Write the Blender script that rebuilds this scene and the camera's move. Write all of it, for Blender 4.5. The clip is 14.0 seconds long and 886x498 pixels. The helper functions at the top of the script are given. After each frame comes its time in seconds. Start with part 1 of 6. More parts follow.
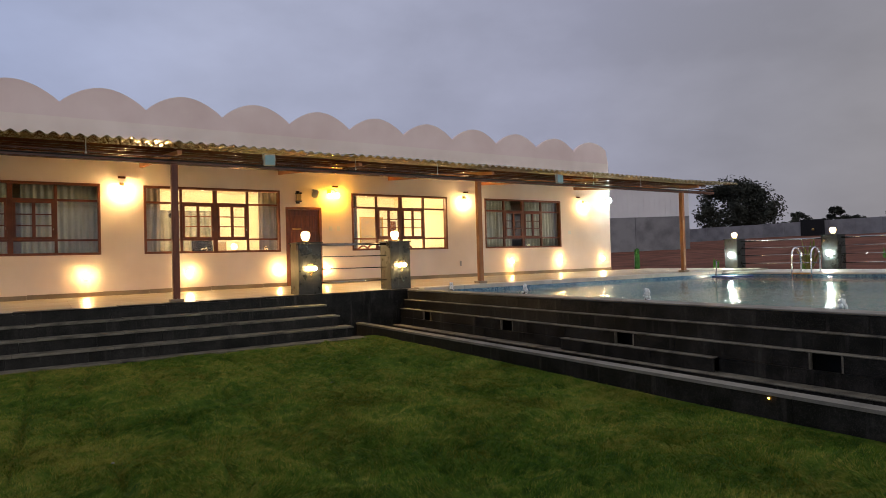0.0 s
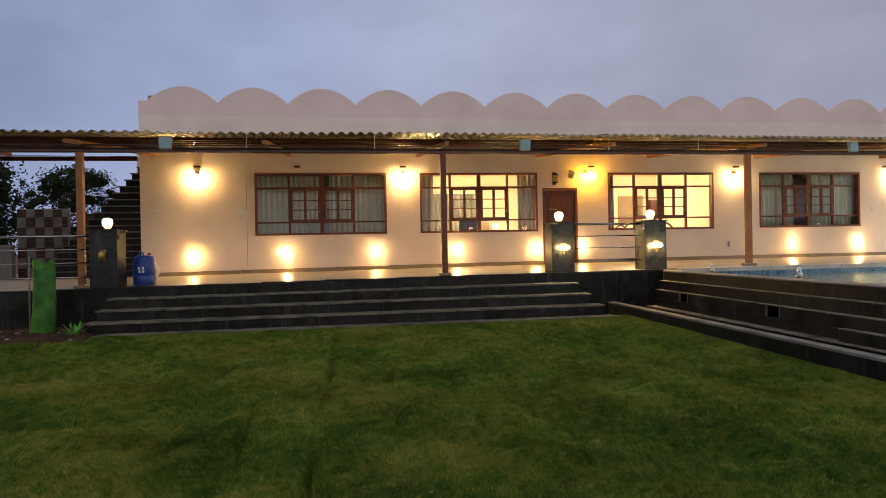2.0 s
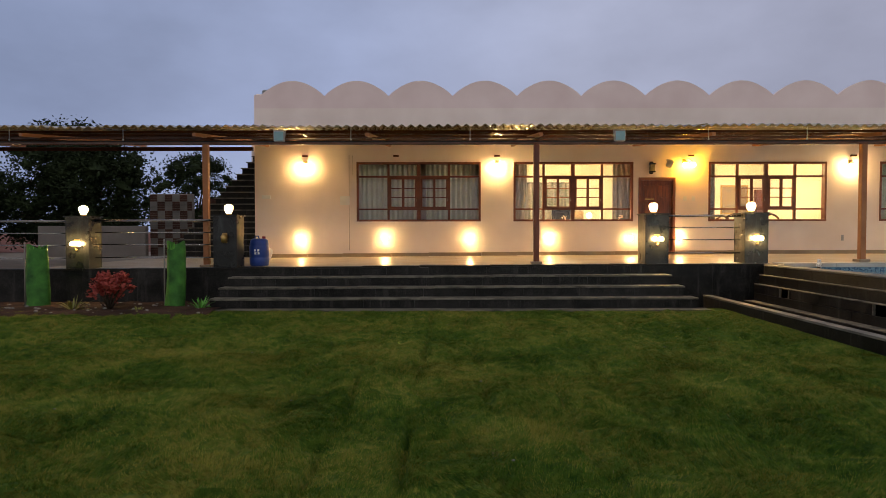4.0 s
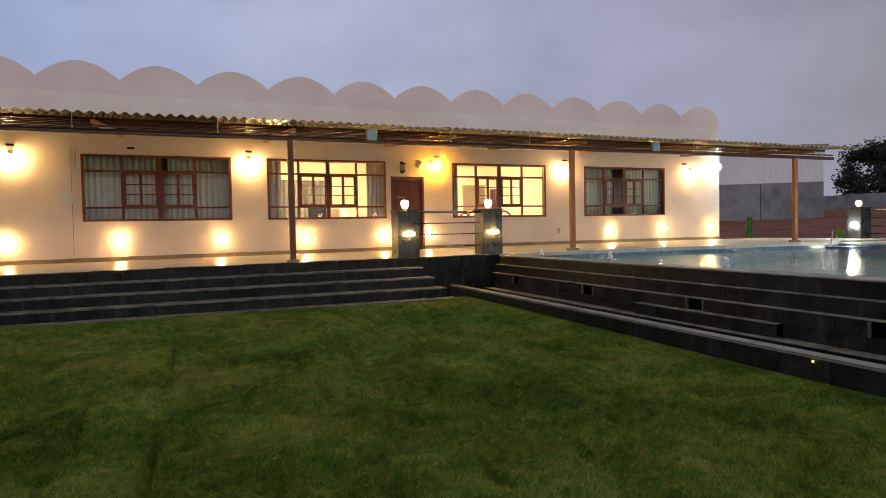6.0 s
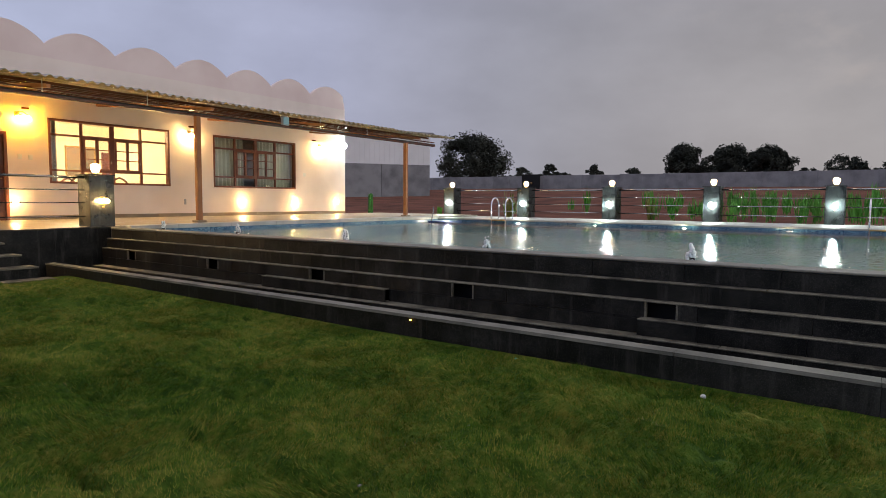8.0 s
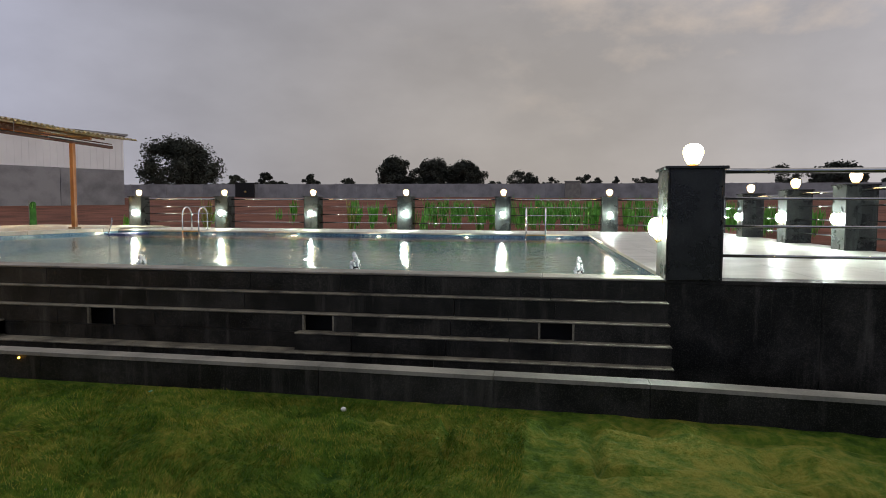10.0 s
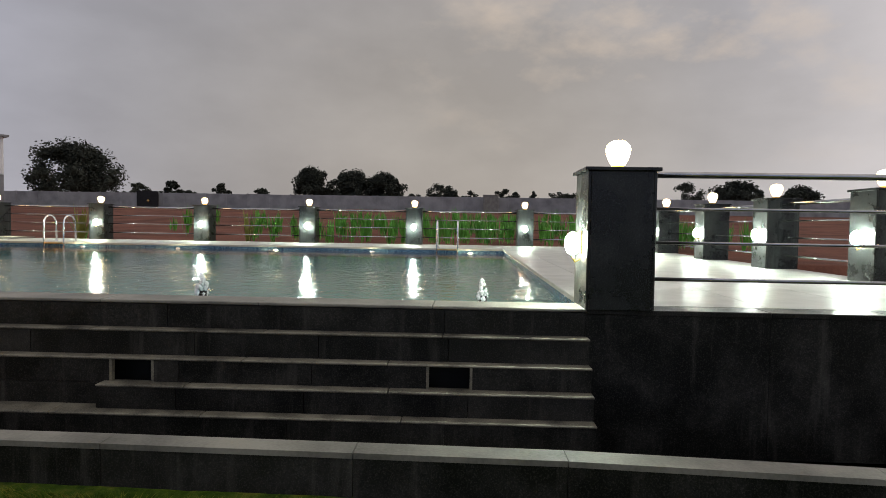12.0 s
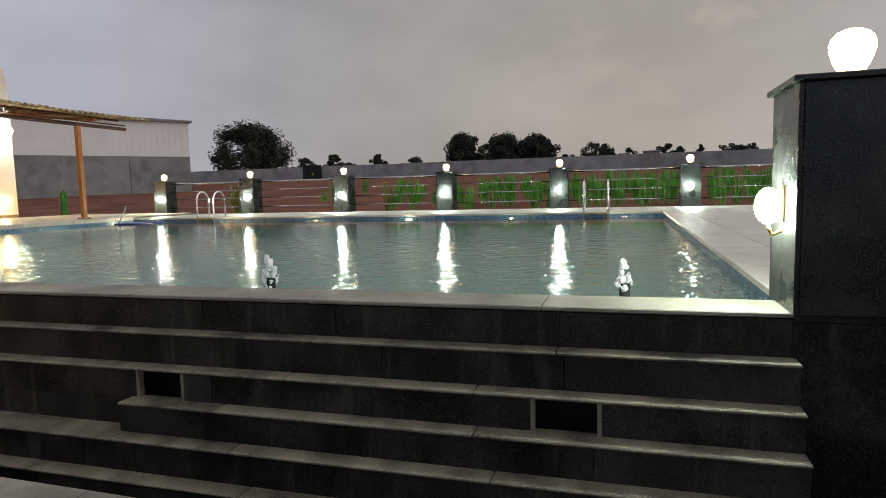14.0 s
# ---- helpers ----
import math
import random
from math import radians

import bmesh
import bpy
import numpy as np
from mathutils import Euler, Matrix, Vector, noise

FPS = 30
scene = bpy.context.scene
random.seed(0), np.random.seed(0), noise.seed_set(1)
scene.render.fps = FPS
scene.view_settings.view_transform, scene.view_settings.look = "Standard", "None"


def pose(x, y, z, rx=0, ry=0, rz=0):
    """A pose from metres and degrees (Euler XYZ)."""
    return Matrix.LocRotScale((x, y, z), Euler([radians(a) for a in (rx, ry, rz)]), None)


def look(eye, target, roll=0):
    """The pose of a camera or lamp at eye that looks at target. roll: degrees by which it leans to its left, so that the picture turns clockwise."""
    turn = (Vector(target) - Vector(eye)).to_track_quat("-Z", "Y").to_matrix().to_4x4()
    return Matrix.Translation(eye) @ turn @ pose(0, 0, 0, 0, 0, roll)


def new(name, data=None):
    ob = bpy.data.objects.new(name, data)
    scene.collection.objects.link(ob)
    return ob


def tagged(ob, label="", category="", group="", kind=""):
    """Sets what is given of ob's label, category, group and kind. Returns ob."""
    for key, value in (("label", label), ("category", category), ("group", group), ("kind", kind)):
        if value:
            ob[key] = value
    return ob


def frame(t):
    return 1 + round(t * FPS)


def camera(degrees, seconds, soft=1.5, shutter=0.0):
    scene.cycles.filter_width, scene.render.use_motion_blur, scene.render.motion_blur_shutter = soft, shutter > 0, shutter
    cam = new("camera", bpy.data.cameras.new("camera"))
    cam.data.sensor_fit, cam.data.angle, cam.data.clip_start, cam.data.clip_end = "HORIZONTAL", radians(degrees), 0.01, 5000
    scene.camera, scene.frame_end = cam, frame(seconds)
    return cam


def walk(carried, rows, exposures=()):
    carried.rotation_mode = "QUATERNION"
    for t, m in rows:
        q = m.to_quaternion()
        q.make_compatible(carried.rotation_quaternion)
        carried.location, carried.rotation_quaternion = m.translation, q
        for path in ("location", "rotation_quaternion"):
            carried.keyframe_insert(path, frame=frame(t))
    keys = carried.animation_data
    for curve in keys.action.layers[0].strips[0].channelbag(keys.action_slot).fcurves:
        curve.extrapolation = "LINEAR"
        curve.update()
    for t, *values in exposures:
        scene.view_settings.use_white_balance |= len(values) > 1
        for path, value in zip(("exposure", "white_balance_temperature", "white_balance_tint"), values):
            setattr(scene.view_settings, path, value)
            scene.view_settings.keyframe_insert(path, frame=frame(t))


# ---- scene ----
cam = camera(71.4, 14.0, soft=0.8)
PATH = [
    (0, (5.168, -15.945, 0.593), (6.249, -14.262, 0.629), -1.6),
    (0.5, (5.203, -16.011, 0.577), (5.998, -14.176, 0.608), -2.4),
    (1, (5.173, -16.122, 0.548), (5.73, -14.201, 0.536), -0.7),
    (1.5, (5.19, -16.24, 0.578), (5.62, -14.287, 0.576), -0.6),
    (2, (5.201, -16.391, 0.58), (5.501, -14.414, 0.57), -1.1),
    (2.5, (5.204, -16.605, 0.586), (5.369, -14.613, 0.532), -2.0),
    (3, (5.157, -16.686, 0.616), (5.212, -14.687, 0.607), -0.5),
    (3.2, (5.151, -16.744, 0.622), (5.137, -14.745, 0.552), -0.0),
    (5.3, (5.269, -16.846, 0.652), (5.467, -14.856, 0.636), -1.1),
    (5.5, (5.225, -16.853, 0.643), (5.592, -14.887, 0.616), -1.8),
    (6, (5.194, -16.822, 0.583), (5.949, -14.971, 0.52), -1.1),
    (6.5, (5.165, -16.786, 0.547), (6.14, -15.04, 0.477), -0.8),
    (7, (5.17, -16.759, 0.564), (6.421, -15.206, 0.409), 0.2),
    (7.5, (5.256, -16.791, 0.571), (6.731, -15.452, 0.392), 0.9),
    (8, (5.357, -16.853, 0.571), (6.992, -15.711, 0.414), 0.4),
    (8.5, (5.472, -16.997, 0.58), (7.203, -16.005, 0.45), -1.2),
    (9, (5.558, -17.038, 0.586), (7.406, -16.284, 0.467), -0.5),
    (9.2, (5.572, -17.11, 0.582), (7.468, -16.482, 0.494), 0.1),
    (11.3, (6.725, -17.435, 0.571), (8.708, -17.269, 0.367), 0.4),
    (11.5, (6.819, -17.46, 0.564), (8.798, -17.243, 0.371), 0.5),
    (12, (7.191, -17.511, 0.56), (9.188, -17.432, 0.483), 0.9),
    (12.5, (7.535, -17.569, 0.55), (9.516, -17.342, 0.4), -0.8),
    (13, (7.876, -17.657, 0.57), (9.827, -17.253, 0.389), 1.4),
    (13.5, (8.229, -17.642, 0.553), (10.169, -17.174, 0.429), 2.5),
    (14, (8.591, -17.664, 0.553), (10.498, -17.091, 0.362), -1.5),
]
walk(cam, [(t, look(e, g, r)) for t, e, g, r in PATH],
     ((0.0, -0.01, 6500, 10), (3.0, 0.0, 6500, 10), (6.5, 0.08, 6420, 10), (7.5, 0.20, 6300, 10), (9.0, 0.29, 6680, 8), (11.5, 0.29, 6980, 6), (14.0, 0.30, 7150, 5)))
SKY = 1.3
L_WALL, L_LOW, L_AMBER, L_GLOBE, L_COOL, L_FLOOD, L_ROOM, L_POOL = 300.0, 255.0, 190.0, 8.0, 410.0, 230.0, 400.0, 420.0
RIPPLE = 0.02

# ---------------------------------------------------------------- world and light
world = bpy.data.worlds.new("dusk_sky")
scene.world = world
world.use_nodes = True
wn, wl = world.node_tree.nodes, world.node_tree.links
wn.clear()
w_out = wn.new("ShaderNodeOutputWorld")
w_bg = wn.new("ShaderNodeBackground")
w_sky = wn.new("ShaderNodeTexSky")
w_sky.sky_type = "NISHITA"
w_sky.sun_disc = False
w_sky.sun_elevation = radians(1.0)
w_sky.sun_rotation = radians(265)
w_co = wn.new("ShaderNodeTexCoord")
w_sep = wn.new("ShaderNodeSeparateXYZ")
wl.new(w_co.outputs["Generated"], w_sep.inputs[0])
# overcast tint: bluer towards the house, greyer and warmer over the pool
w_side = wn.new("ShaderNodeMapRange")
w_side.inputs["From Min"].default_value, w_side.inputs["From Max"].default_value = -0.6, 1.0
wl.new(w_sep.outputs["X"], w_side.inputs["Value"])
w_tint = wn.new("ShaderNodeValToRGB")
stops = w_tint.color_ramp.elements
stops[0].position, stops[0].color = 0.0, (0.185, 0.225, 0.350, 1)
stops[1].position, stops[1].color = 1.0, (0.270, 0.250, 0.248, 1)
for at, colour in ((0.28, (0.250, 0.290, 0.430, 1)), (0.5, (0.300, 0.325, 0.440, 1)), (0.80, (0.274, 0.283, 0.372, 1)), (0.92, (0.262, 0.258, 0.296, 1))):
    stops.new(at).color = colour
wl.new(w_side.outputs[0], w_tint.inputs[0])
# soft cloud bands
w_map = wn.new("ShaderNodeMapping")
w_map.inputs["Scale"].default_value = (1.6, 1.6, 3.2)
wl.new(w_co.outputs["Generated"], w_map.inputs[0])
w_noise = wn.new("ShaderNodeTexNoise")
w_noise.inputs["Scale"].default_value = 1.7
w_noise.inputs["Detail"].default_value = 6
w_noise.inputs["Roughness"].default_value = 0.52
wl.new(w_map.outputs[0], w_noise.inputs["Vector"])
w_ramp = wn.new("ShaderNodeMapRange")
w_ramp.inputs["From Min"].default_value, w_ramp.inputs["From Max"].default_value = 0.35, 0.75
w_ramp.inputs["To Min"].default_value, w_ramp.inputs["To Max"].default_value = 0.88, 1.22
wl.new(w_noise.outputs["Fac"], w_ramp.inputs["Value"])
w_mul = wn.new("ShaderNodeVectorMath")
w_mul.operation = "SCALE"
w_up = wn.new("ShaderNodeMapRange")
w_up.inputs["From Min"].default_value, w_up.inputs["From Max"].default_value = 0.45, 0.95
wl.new(w_sep.outputs["Z"], w_up.inputs["Value"])
w_back = wn.new("ShaderNodeMapRange")
w_back.inputs["From Min"].default_value, w_back.inputs["From Max"].default_value = -0.35, -0.8
wl.new(w_sep.outputs["Y"], w_back.inputs["Value"])
w_max = wn.new("ShaderNodeMath")
w_max.operation = "MAXIMUM"
wl.new(w_up.outputs[0], w_max.inputs[0])
wl.new(w_back.outputs[0], w_max.inputs[1])
w_grey = wn.new("ShaderNodeMix")
w_grey.data_type = "RGBA"
w_grey.inputs["B"].default_value = (0.52, 0.485, 0.50, 1)
wl.new(w_max.outputs[0], w_grey.inputs["Factor"])
wl.new(w_tint.outputs["Color"], w_grey.inputs["A"])
wl.new(w_grey.outputs["Result"], w_mul.inputs[0])
wl.new(w_ramp.outputs[0], w_mul.inputs["Scale"])
# the far overcast mixed with a little clear dusk sky
# the eastern sky is darker to the north, and thin clouds glow warm to the south-east
w_north = wn.new("ShaderNodeMapRange")
w_north.inputs["From Min"].default_value, w_north.inputs["From Max"].default_value = -0.15, 0.65
w_north.inputs["To Min"].default_value, w_north.inputs["To Max"].default_value = 0.95, 0.74
wl.new(w_sep.outputs["Y"], w_north.inputs["Value"])
w_east = wn.new("ShaderNodeMapRange")
w_east.inputs["From Min"].default_value, w_east.inputs["From Max"].default_value = 0.60, 0.95
wl.new(w_sep.outputs["X"], w_east.inputs["Value"])
w_dim = wn.new("ShaderNodeMix")
w_dim.inputs["A"].default_value = 1.0
wl.new(w_east.outputs[0], w_dim.inputs["Factor"])
wl.new(w_north.outputs[0], w_dim.inputs["B"])
w_shade = wn.new("ShaderNodeVectorMath")
w_shade.operation = "SCALE"
wl.new(w_mul.outputs[0], w_shade.inputs[0])
wl.new(w_dim.outputs["Result"], w_shade.inputs["Scale"])
w_wisp = wn.new("ShaderNodeTexNoise")
w_wisp.inputs["Scale"].default_value, w_wisp.inputs["Detail"].default_value, w_wisp.inputs["Roughness"].default_value = 3.6, 7, 0.58
wl.new(w_map.outputs[0], w_wisp.inputs["Vector"])
w_thin = wn.new("ShaderNodeMapRange")
w_thin.inputs["From Min"].default_value, w_thin.inputs["From Max"].default_value = 0.50, 0.72
wl.new(w_wisp.outputs["Fac"], w_thin.inputs["Value"])
w_south = wn.new("ShaderNodeMapRange")
w_south.inputs["From Min"].default_value, w_south.inputs["From Max"].default_value = 0.35, -0.35
wl.new(w_sep.outputs["Y"], w_south.inputs["Value"])
w_high = wn.new("ShaderNodeMapRange")
w_high.inputs["From Min"].default_value, w_high.inputs["From Max"].default_value = 0.03, 0.42
wl.new(w_sep.outputs["Z"], w_high.inputs["Value"])
w_warm = w_thin.outputs[0]
for other in (w_south, w_high, w_east):
    times = wn.new("ShaderNodeMath")
    times.operation = "MULTIPLY"
    wl.new(w_warm, times.inputs[0])
    wl.new(other.outputs[0], times.inputs[1])
    w_warm = times.outputs[0]
w_glow = wn.new("ShaderNodeMix")
w_glow.data_type = "RGBA"
w_glow.inputs["B"].default_value = (0.47, 0.385, 0.33, 1)
wl.new(w_warm, w_glow.inputs["Factor"])
wl.new(w_shade.outputs[0], w_glow.inputs["A"])
w_add = wn.new("ShaderNodeMix")
w_add.data_type = "RGBA"
w_add.inputs["Factor"].default_value = 0.001
wl.new(w_glow.outputs["Result"], w_add.inputs["A"])
wl.new(w_sky.outputs[0], w_add.inputs["B"])
wl.new(w_add.outputs["Result"], w_bg.inputs["Color"])
w_bg.inputs["Strength"].default_value = SKY
wl.new(w_bg.outputs[0], w_out.inputs["Surface"])


# ---------------------------------------------------------------- materials
def nodes_of(name):
    m = bpy.data.materials.new(name)
    m.use_nodes = True
    nt = m.node_tree
    return m, nt.nodes, nt.links, nt.nodes["Principled BSDF"]


def surface(name, a, b, rough=0.6, metal=0.0, scale=6.0, fine=60.0, bump=0.15, spots=0.5, piece=0.0, stretch=(1, 1, 1), depth=0.01, ior=1.45):
    """Two-scale procedural surface: broad stains between a and b, a fine grain, a bump, and a tone per piece."""
    m, n, l, p = nodes_of(name)
    co = n.new("ShaderNodeTexCoord")
    mp = n.new("ShaderNodeMapping")
    mp.inputs["Scale"].default_value = stretch
    geo = n.new("ShaderNodeNewGeometry")
    l.new(geo.outputs["Position"], mp.inputs[0])
    big = n.new("ShaderNodeTexNoise")
    big.inputs["Scale"].default_value, big.inputs["Detail"].default_value = scale, 5
    l.new(mp.outputs[0], big.inputs["Vector"])
    small = n.new("ShaderNodeTexNoise")
    small.inputs["Scale"].default_value, small.inputs["Detail"].default_value = fine, 3
    l.new(mp.outputs[0], small.inputs["Vector"])
    f = n.new("ShaderNodeMath")
    f.operation = "MULTIPLY_ADD"
    l.new(small.outputs["Fac"], f.inputs[0])
    f.inputs[1].default_value = spots
    sub = n.new("ShaderNodeMapRange")
    sub.inputs["From Min"].default_value, sub.inputs["From Max"].default_value = 0.3, 0.7
    sub.inputs["To Min"].default_value, sub.inputs["To Max"].default_value = -spots * 0.5, 1 - spots * 0.5
    l.new(big.outputs["Fac"], sub.inputs["Value"])
    l.new(sub.outputs[0], f.inputs[2])
    fac = f.outputs[0]
    if piece:
        oi = n.new("ShaderNodeObjectInfo")
        g = n.new("ShaderNodeMath")
        g.operation = "MULTIPLY_ADD"
        g.inputs[1].default_value = piece
        l.new(oi.outputs["Random"], g.inputs[0])
        l.new(fac, g.inputs[2])
        fac = g.outputs[0]
    mix = n.new("ShaderNodeMix")
    mix.data_type = "RGBA"
    mix.inputs["A"].default_value, mix.inputs["B"].default_value = (*a, 1), (*b, 1)
    l.new(fac, mix.inputs["Factor"])
    l.new(mix.outputs["Result"], p.inputs["Base Color"])
    p.inputs["Roughness"].default_value, p.inputs["Metallic"].default_value = rough, metal
    p.inputs["IOR"].default_value = ior
    if rough > 0.84:
        p.inputs["Specular IOR Level"].default_value = 0.15
    if bump:
        bp = n.new("ShaderNodeBump")
        bp.inputs["Strength"].default_value, bp.inputs["Distance"].default_value = bump, depth
        l.new(small.outputs["Fac"], bp.inputs["Height"])
        l.new(bp.outputs[0], p.inputs["Normal"])
    return m


def glow(name, colour, strength):
    m, n, l, p = nodes_of(name)
    p.inputs["Base Color"].default_value = (0.8, 0.8, 0.8, 1)
    p.inputs["Emission Color"].default_value = (*colour, 1)
    p.inputs["Emission Strength"].default_value = strength
    return m


WARM, AMBER, COOL, PEACH = (1.0, 0.61, 0.215), (1.0, 0.46, 0.03), (0.84, 1.0, 0.95), (1.0, 0.66, 0.32)
M = dict(
    wall=surface("cream_wall_paint", (0.77, 0.665, 0.605), (0.90, 0.80, 0.745), 0.75, scale=0.9, fine=45, bump=0.06),
    parapet=surface("rose_cream_parapet_paint", (0.74, 0.60, 0.575), (0.86, 0.73, 0.705), 0.75, scale=0.9, fine=45, bump=0.06),
    inside=surface("inside_plaster", (0.80, 0.76, 0.66), (0.85, 0.81, 0.72), 0.8, scale=0.8, fine=40, bump=0.04),
    granite_edge=surface("dusty_worn_granite_tread", (0.024, 0.022, 0.017), (0.185, 0.172, 0.130), 0.66, scale=4.5, fine=85, bump=0.3, spots=1.3, piece=0.25),
    coping=surface("pale_stone_coping", (0.34, 0.335, 0.30), (0.48, 0.47, 0.43), 0.45, scale=2.5, fine=70, bump=0.08, piece=0.3),
    floor=surface("cream_floor_tile", (0.70, 0.60, 0.43), (0.80, 0.71, 0.54), 0.26, scale=1.6, fine=40, bump=0.03, piece=0.35),
    kerb=surface("worn_grey_kerb_stone", (0.085, 0.083, 0.070), (0.23, 0.22, 0.185), 0.6, scale=2.5, fine=50, bump=0.15, spots=0.7, piece=0.3),
    joint=surface("tile_grout", (0.20, 0.18, 0.15), (0.28, 0.25, 0.21), 0.85, scale=4, fine=60),
    skirting=surface("brown_skirting_tile", (0.20, 0.145, 0.09), (0.30, 0.23, 0.15), 0.4, scale=2, fine=60, piece=0.4),
    wood=surface("dark_red_wood", (0.10, 0.026, 0.011), (0.19, 0.058, 0.024), 0.4, scale=3, fine=30, bump=0.1, stretch=(6, 6, 1)),
    frame=surface("window_wood", (0.12, 0.034, 0.014), (0.21, 0.068, 0.028), 0.42, scale=4, fine=40, bump=0.08),
    timber=surface("dark_varnished_timber", (0.050, 0.014, 0.006), (0.105, 0.032, 0.012), 0.24, scale=3, fine=40, bump=0.08, ior=1.5),
    orange=surface("orange_oxide_timber", (0.26, 0.095, 0.030), (0.36, 0.15, 0.055), 0.5, scale=3, fine=40, bump=0.1),
    sheet=surface("glossy_weathered_roof_sheet", (0.15, 0.125, 0.07), (0.30, 0.255, 0.145), 0.15, scale=1.5, fine=30, bump=0.05, piece=0.3, ior=1.6),
    steel=surface("brushed_steel", (0.30, 0.30, 0.30), (0.44, 0.44, 0.44), 0.20, 1.0, scale=5, fine=120, bump=0.02),
    chrome=surface("polished_steel", (0.75, 0.75, 0.76), (0.85, 0.85, 0.86), 0.10, 1.0, scale=5, fine=60, bump=0.0),
    brass=surface("aged_brass", (0.36, 0.23, 0.08), (0.55, 0.38, 0.15), 0.35, 1.0, scale=9, fine=60),
    black=surface("black_paint_and_vent_shade", (0.003, 0.003, 0.003), (0.009, 0.009, 0.009), 0.7, scale=5, fine=60),
    grey=surface("grey_plastic", (0.30, 0.31, 0.32), (0.42, 0.42, 0.43), 0.5, scale=5, fine=60),
    white=surface("white_plastic", (0.72, 0.72, 0.70), (0.80, 0.80, 0.78), 0.4, scale=5, fine=60, bump=0.03),
    blue=surface("blue_plastic", (0.010, 0.035, 0.19), (0.018, 0.06, 0.28), 0.35, scale=3, fine=40, bump=0.05),
    concrete=surface("grey_precast_concrete", (0.18, 0.18, 0.185), (0.31, 0.31, 0.31), 0.85, scale=0.9, fine=14, bump=0.3, spots=0.6, piece=0.3),
    shed=surface("white_metal_cladding", (0.80, 0.80, 0.78), (0.87, 0.87, 0.85), 0.55, scale=0.7, fine=20, bump=0.05),
    soil=surface("red_earth", (0.080, 0.034, 0.023), (0.20, 0.083, 0.055), 0.95, scale=0.5, fine=9, bump=0.6, spots=0.7, depth=0.05),
    bed_soil=surface("dark_bed_soil", (0.026, 0.016, 0.011), (0.075, 0.044, 0.030), 0.95, scale=2.5, fine=22, bump=0.6, spots=0.8, depth=0.03),
    plaster=surface("grey_garden_plaster", (0.22, 0.20, 0.18), (0.32, 0.29, 0.26), 0.85, scale=1.2, fine=25, bump=0.2),
    brick=surface("dark_red_brick", (0.050, 0.029, 0.022), (0.092, 0.050, 0.036), 0.85, scale=3, fine=30, bump=0.3, piece=0.4),
    stone=surface("pale_wall_stone", (0.15, 0.145, 0.13), (0.24, 0.23, 0.205), 0.85, scale=3, fine=30, bump=0.3, piece=0.4),
    sheet_edge=surface("dull_cut_sheet_edge", (0.12, 0.10, 0.06), (0.24, 0.20, 0.12), 0.4, scale=6, fine=40),
    bark=surface("tree_bark", (0.030, 0.022, 0.016), (0.065, 0.050, 0.036), 0.9, scale=6, fine=30, bump=0.5),
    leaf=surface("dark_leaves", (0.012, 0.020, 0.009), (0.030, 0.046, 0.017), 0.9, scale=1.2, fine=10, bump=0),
    # distance haze is mixed into this leaf colour: paler and greyer
    hazed_leaf=surface("far_leaves_with_haze", (0.030, 0.034, 0.028), (0.055, 0.060, 0.046), 0.9, scale=0.5, fine=6, bump=0),
    green=surface("fresh_green_leaves", (0.06, 0.24, 0.022), (0.14, 0.40, 0.06), 0.55, scale=4, fine=20, bump=0),
    yellow=surface("yellow_green_leaves", (0.13, 0.15, 0.02), (0.22, 0.22, 0.05), 0.55, scale=4, fine=20, bump=0),
    red=surface("red_leaves", (0.22, 0.025, 0.018), (0.40, 0.07, 0.05), 0.55, scale=9, fine=30, bump=0),
    net=surface("green_shade_net", (0.012, 0.075, 0.008), (0.065, 0.24, 0.030), 0.7, scale=5, fine=120, bump=0.3),
    curtain=surface("sage_curtain_cloth", (0.60, 0.60, 0.48), (0.72, 0.71, 0.58), 0.9, scale=3, fine=90, bump=0.1),
    drape=surface("grey_drape_cloth", (0.28, 0.26, 0.23), (0.40, 0.37, 0.33), 0.9, scale=3, fine=90, bump=0.1),
    dark=surface("dark_room_plaster", (0.10, 0.09, 0.08), (0.14, 0.13, 0.11), 0.9, scale=2, fine=30),
    lamp_warm=glow("warm_lamp_glass", WARM, L_WALL), lamp_low=glow("warm_low_lamp_glass", WARM, L_LOW),
    lamp_amber=glow("amber_lamp_glass", AMBER, L_AMBER), lamp_globe=glow("peach_globe_glass", PEACH, L_GLOBE),
    lamp_cool=glow("cool_lamp_glass", COOL, L_COOL), lamp_flood=glow("flood_lamp_glass", COOL, L_FLOOD),
    lamp_room=glow("room_lamp_glass", (1.0, 0.68, 0.32), L_ROOM), lamp_pool=glow("pool_lamp_glass", (1.0, 0.88, 0.62), L_POOL),
)


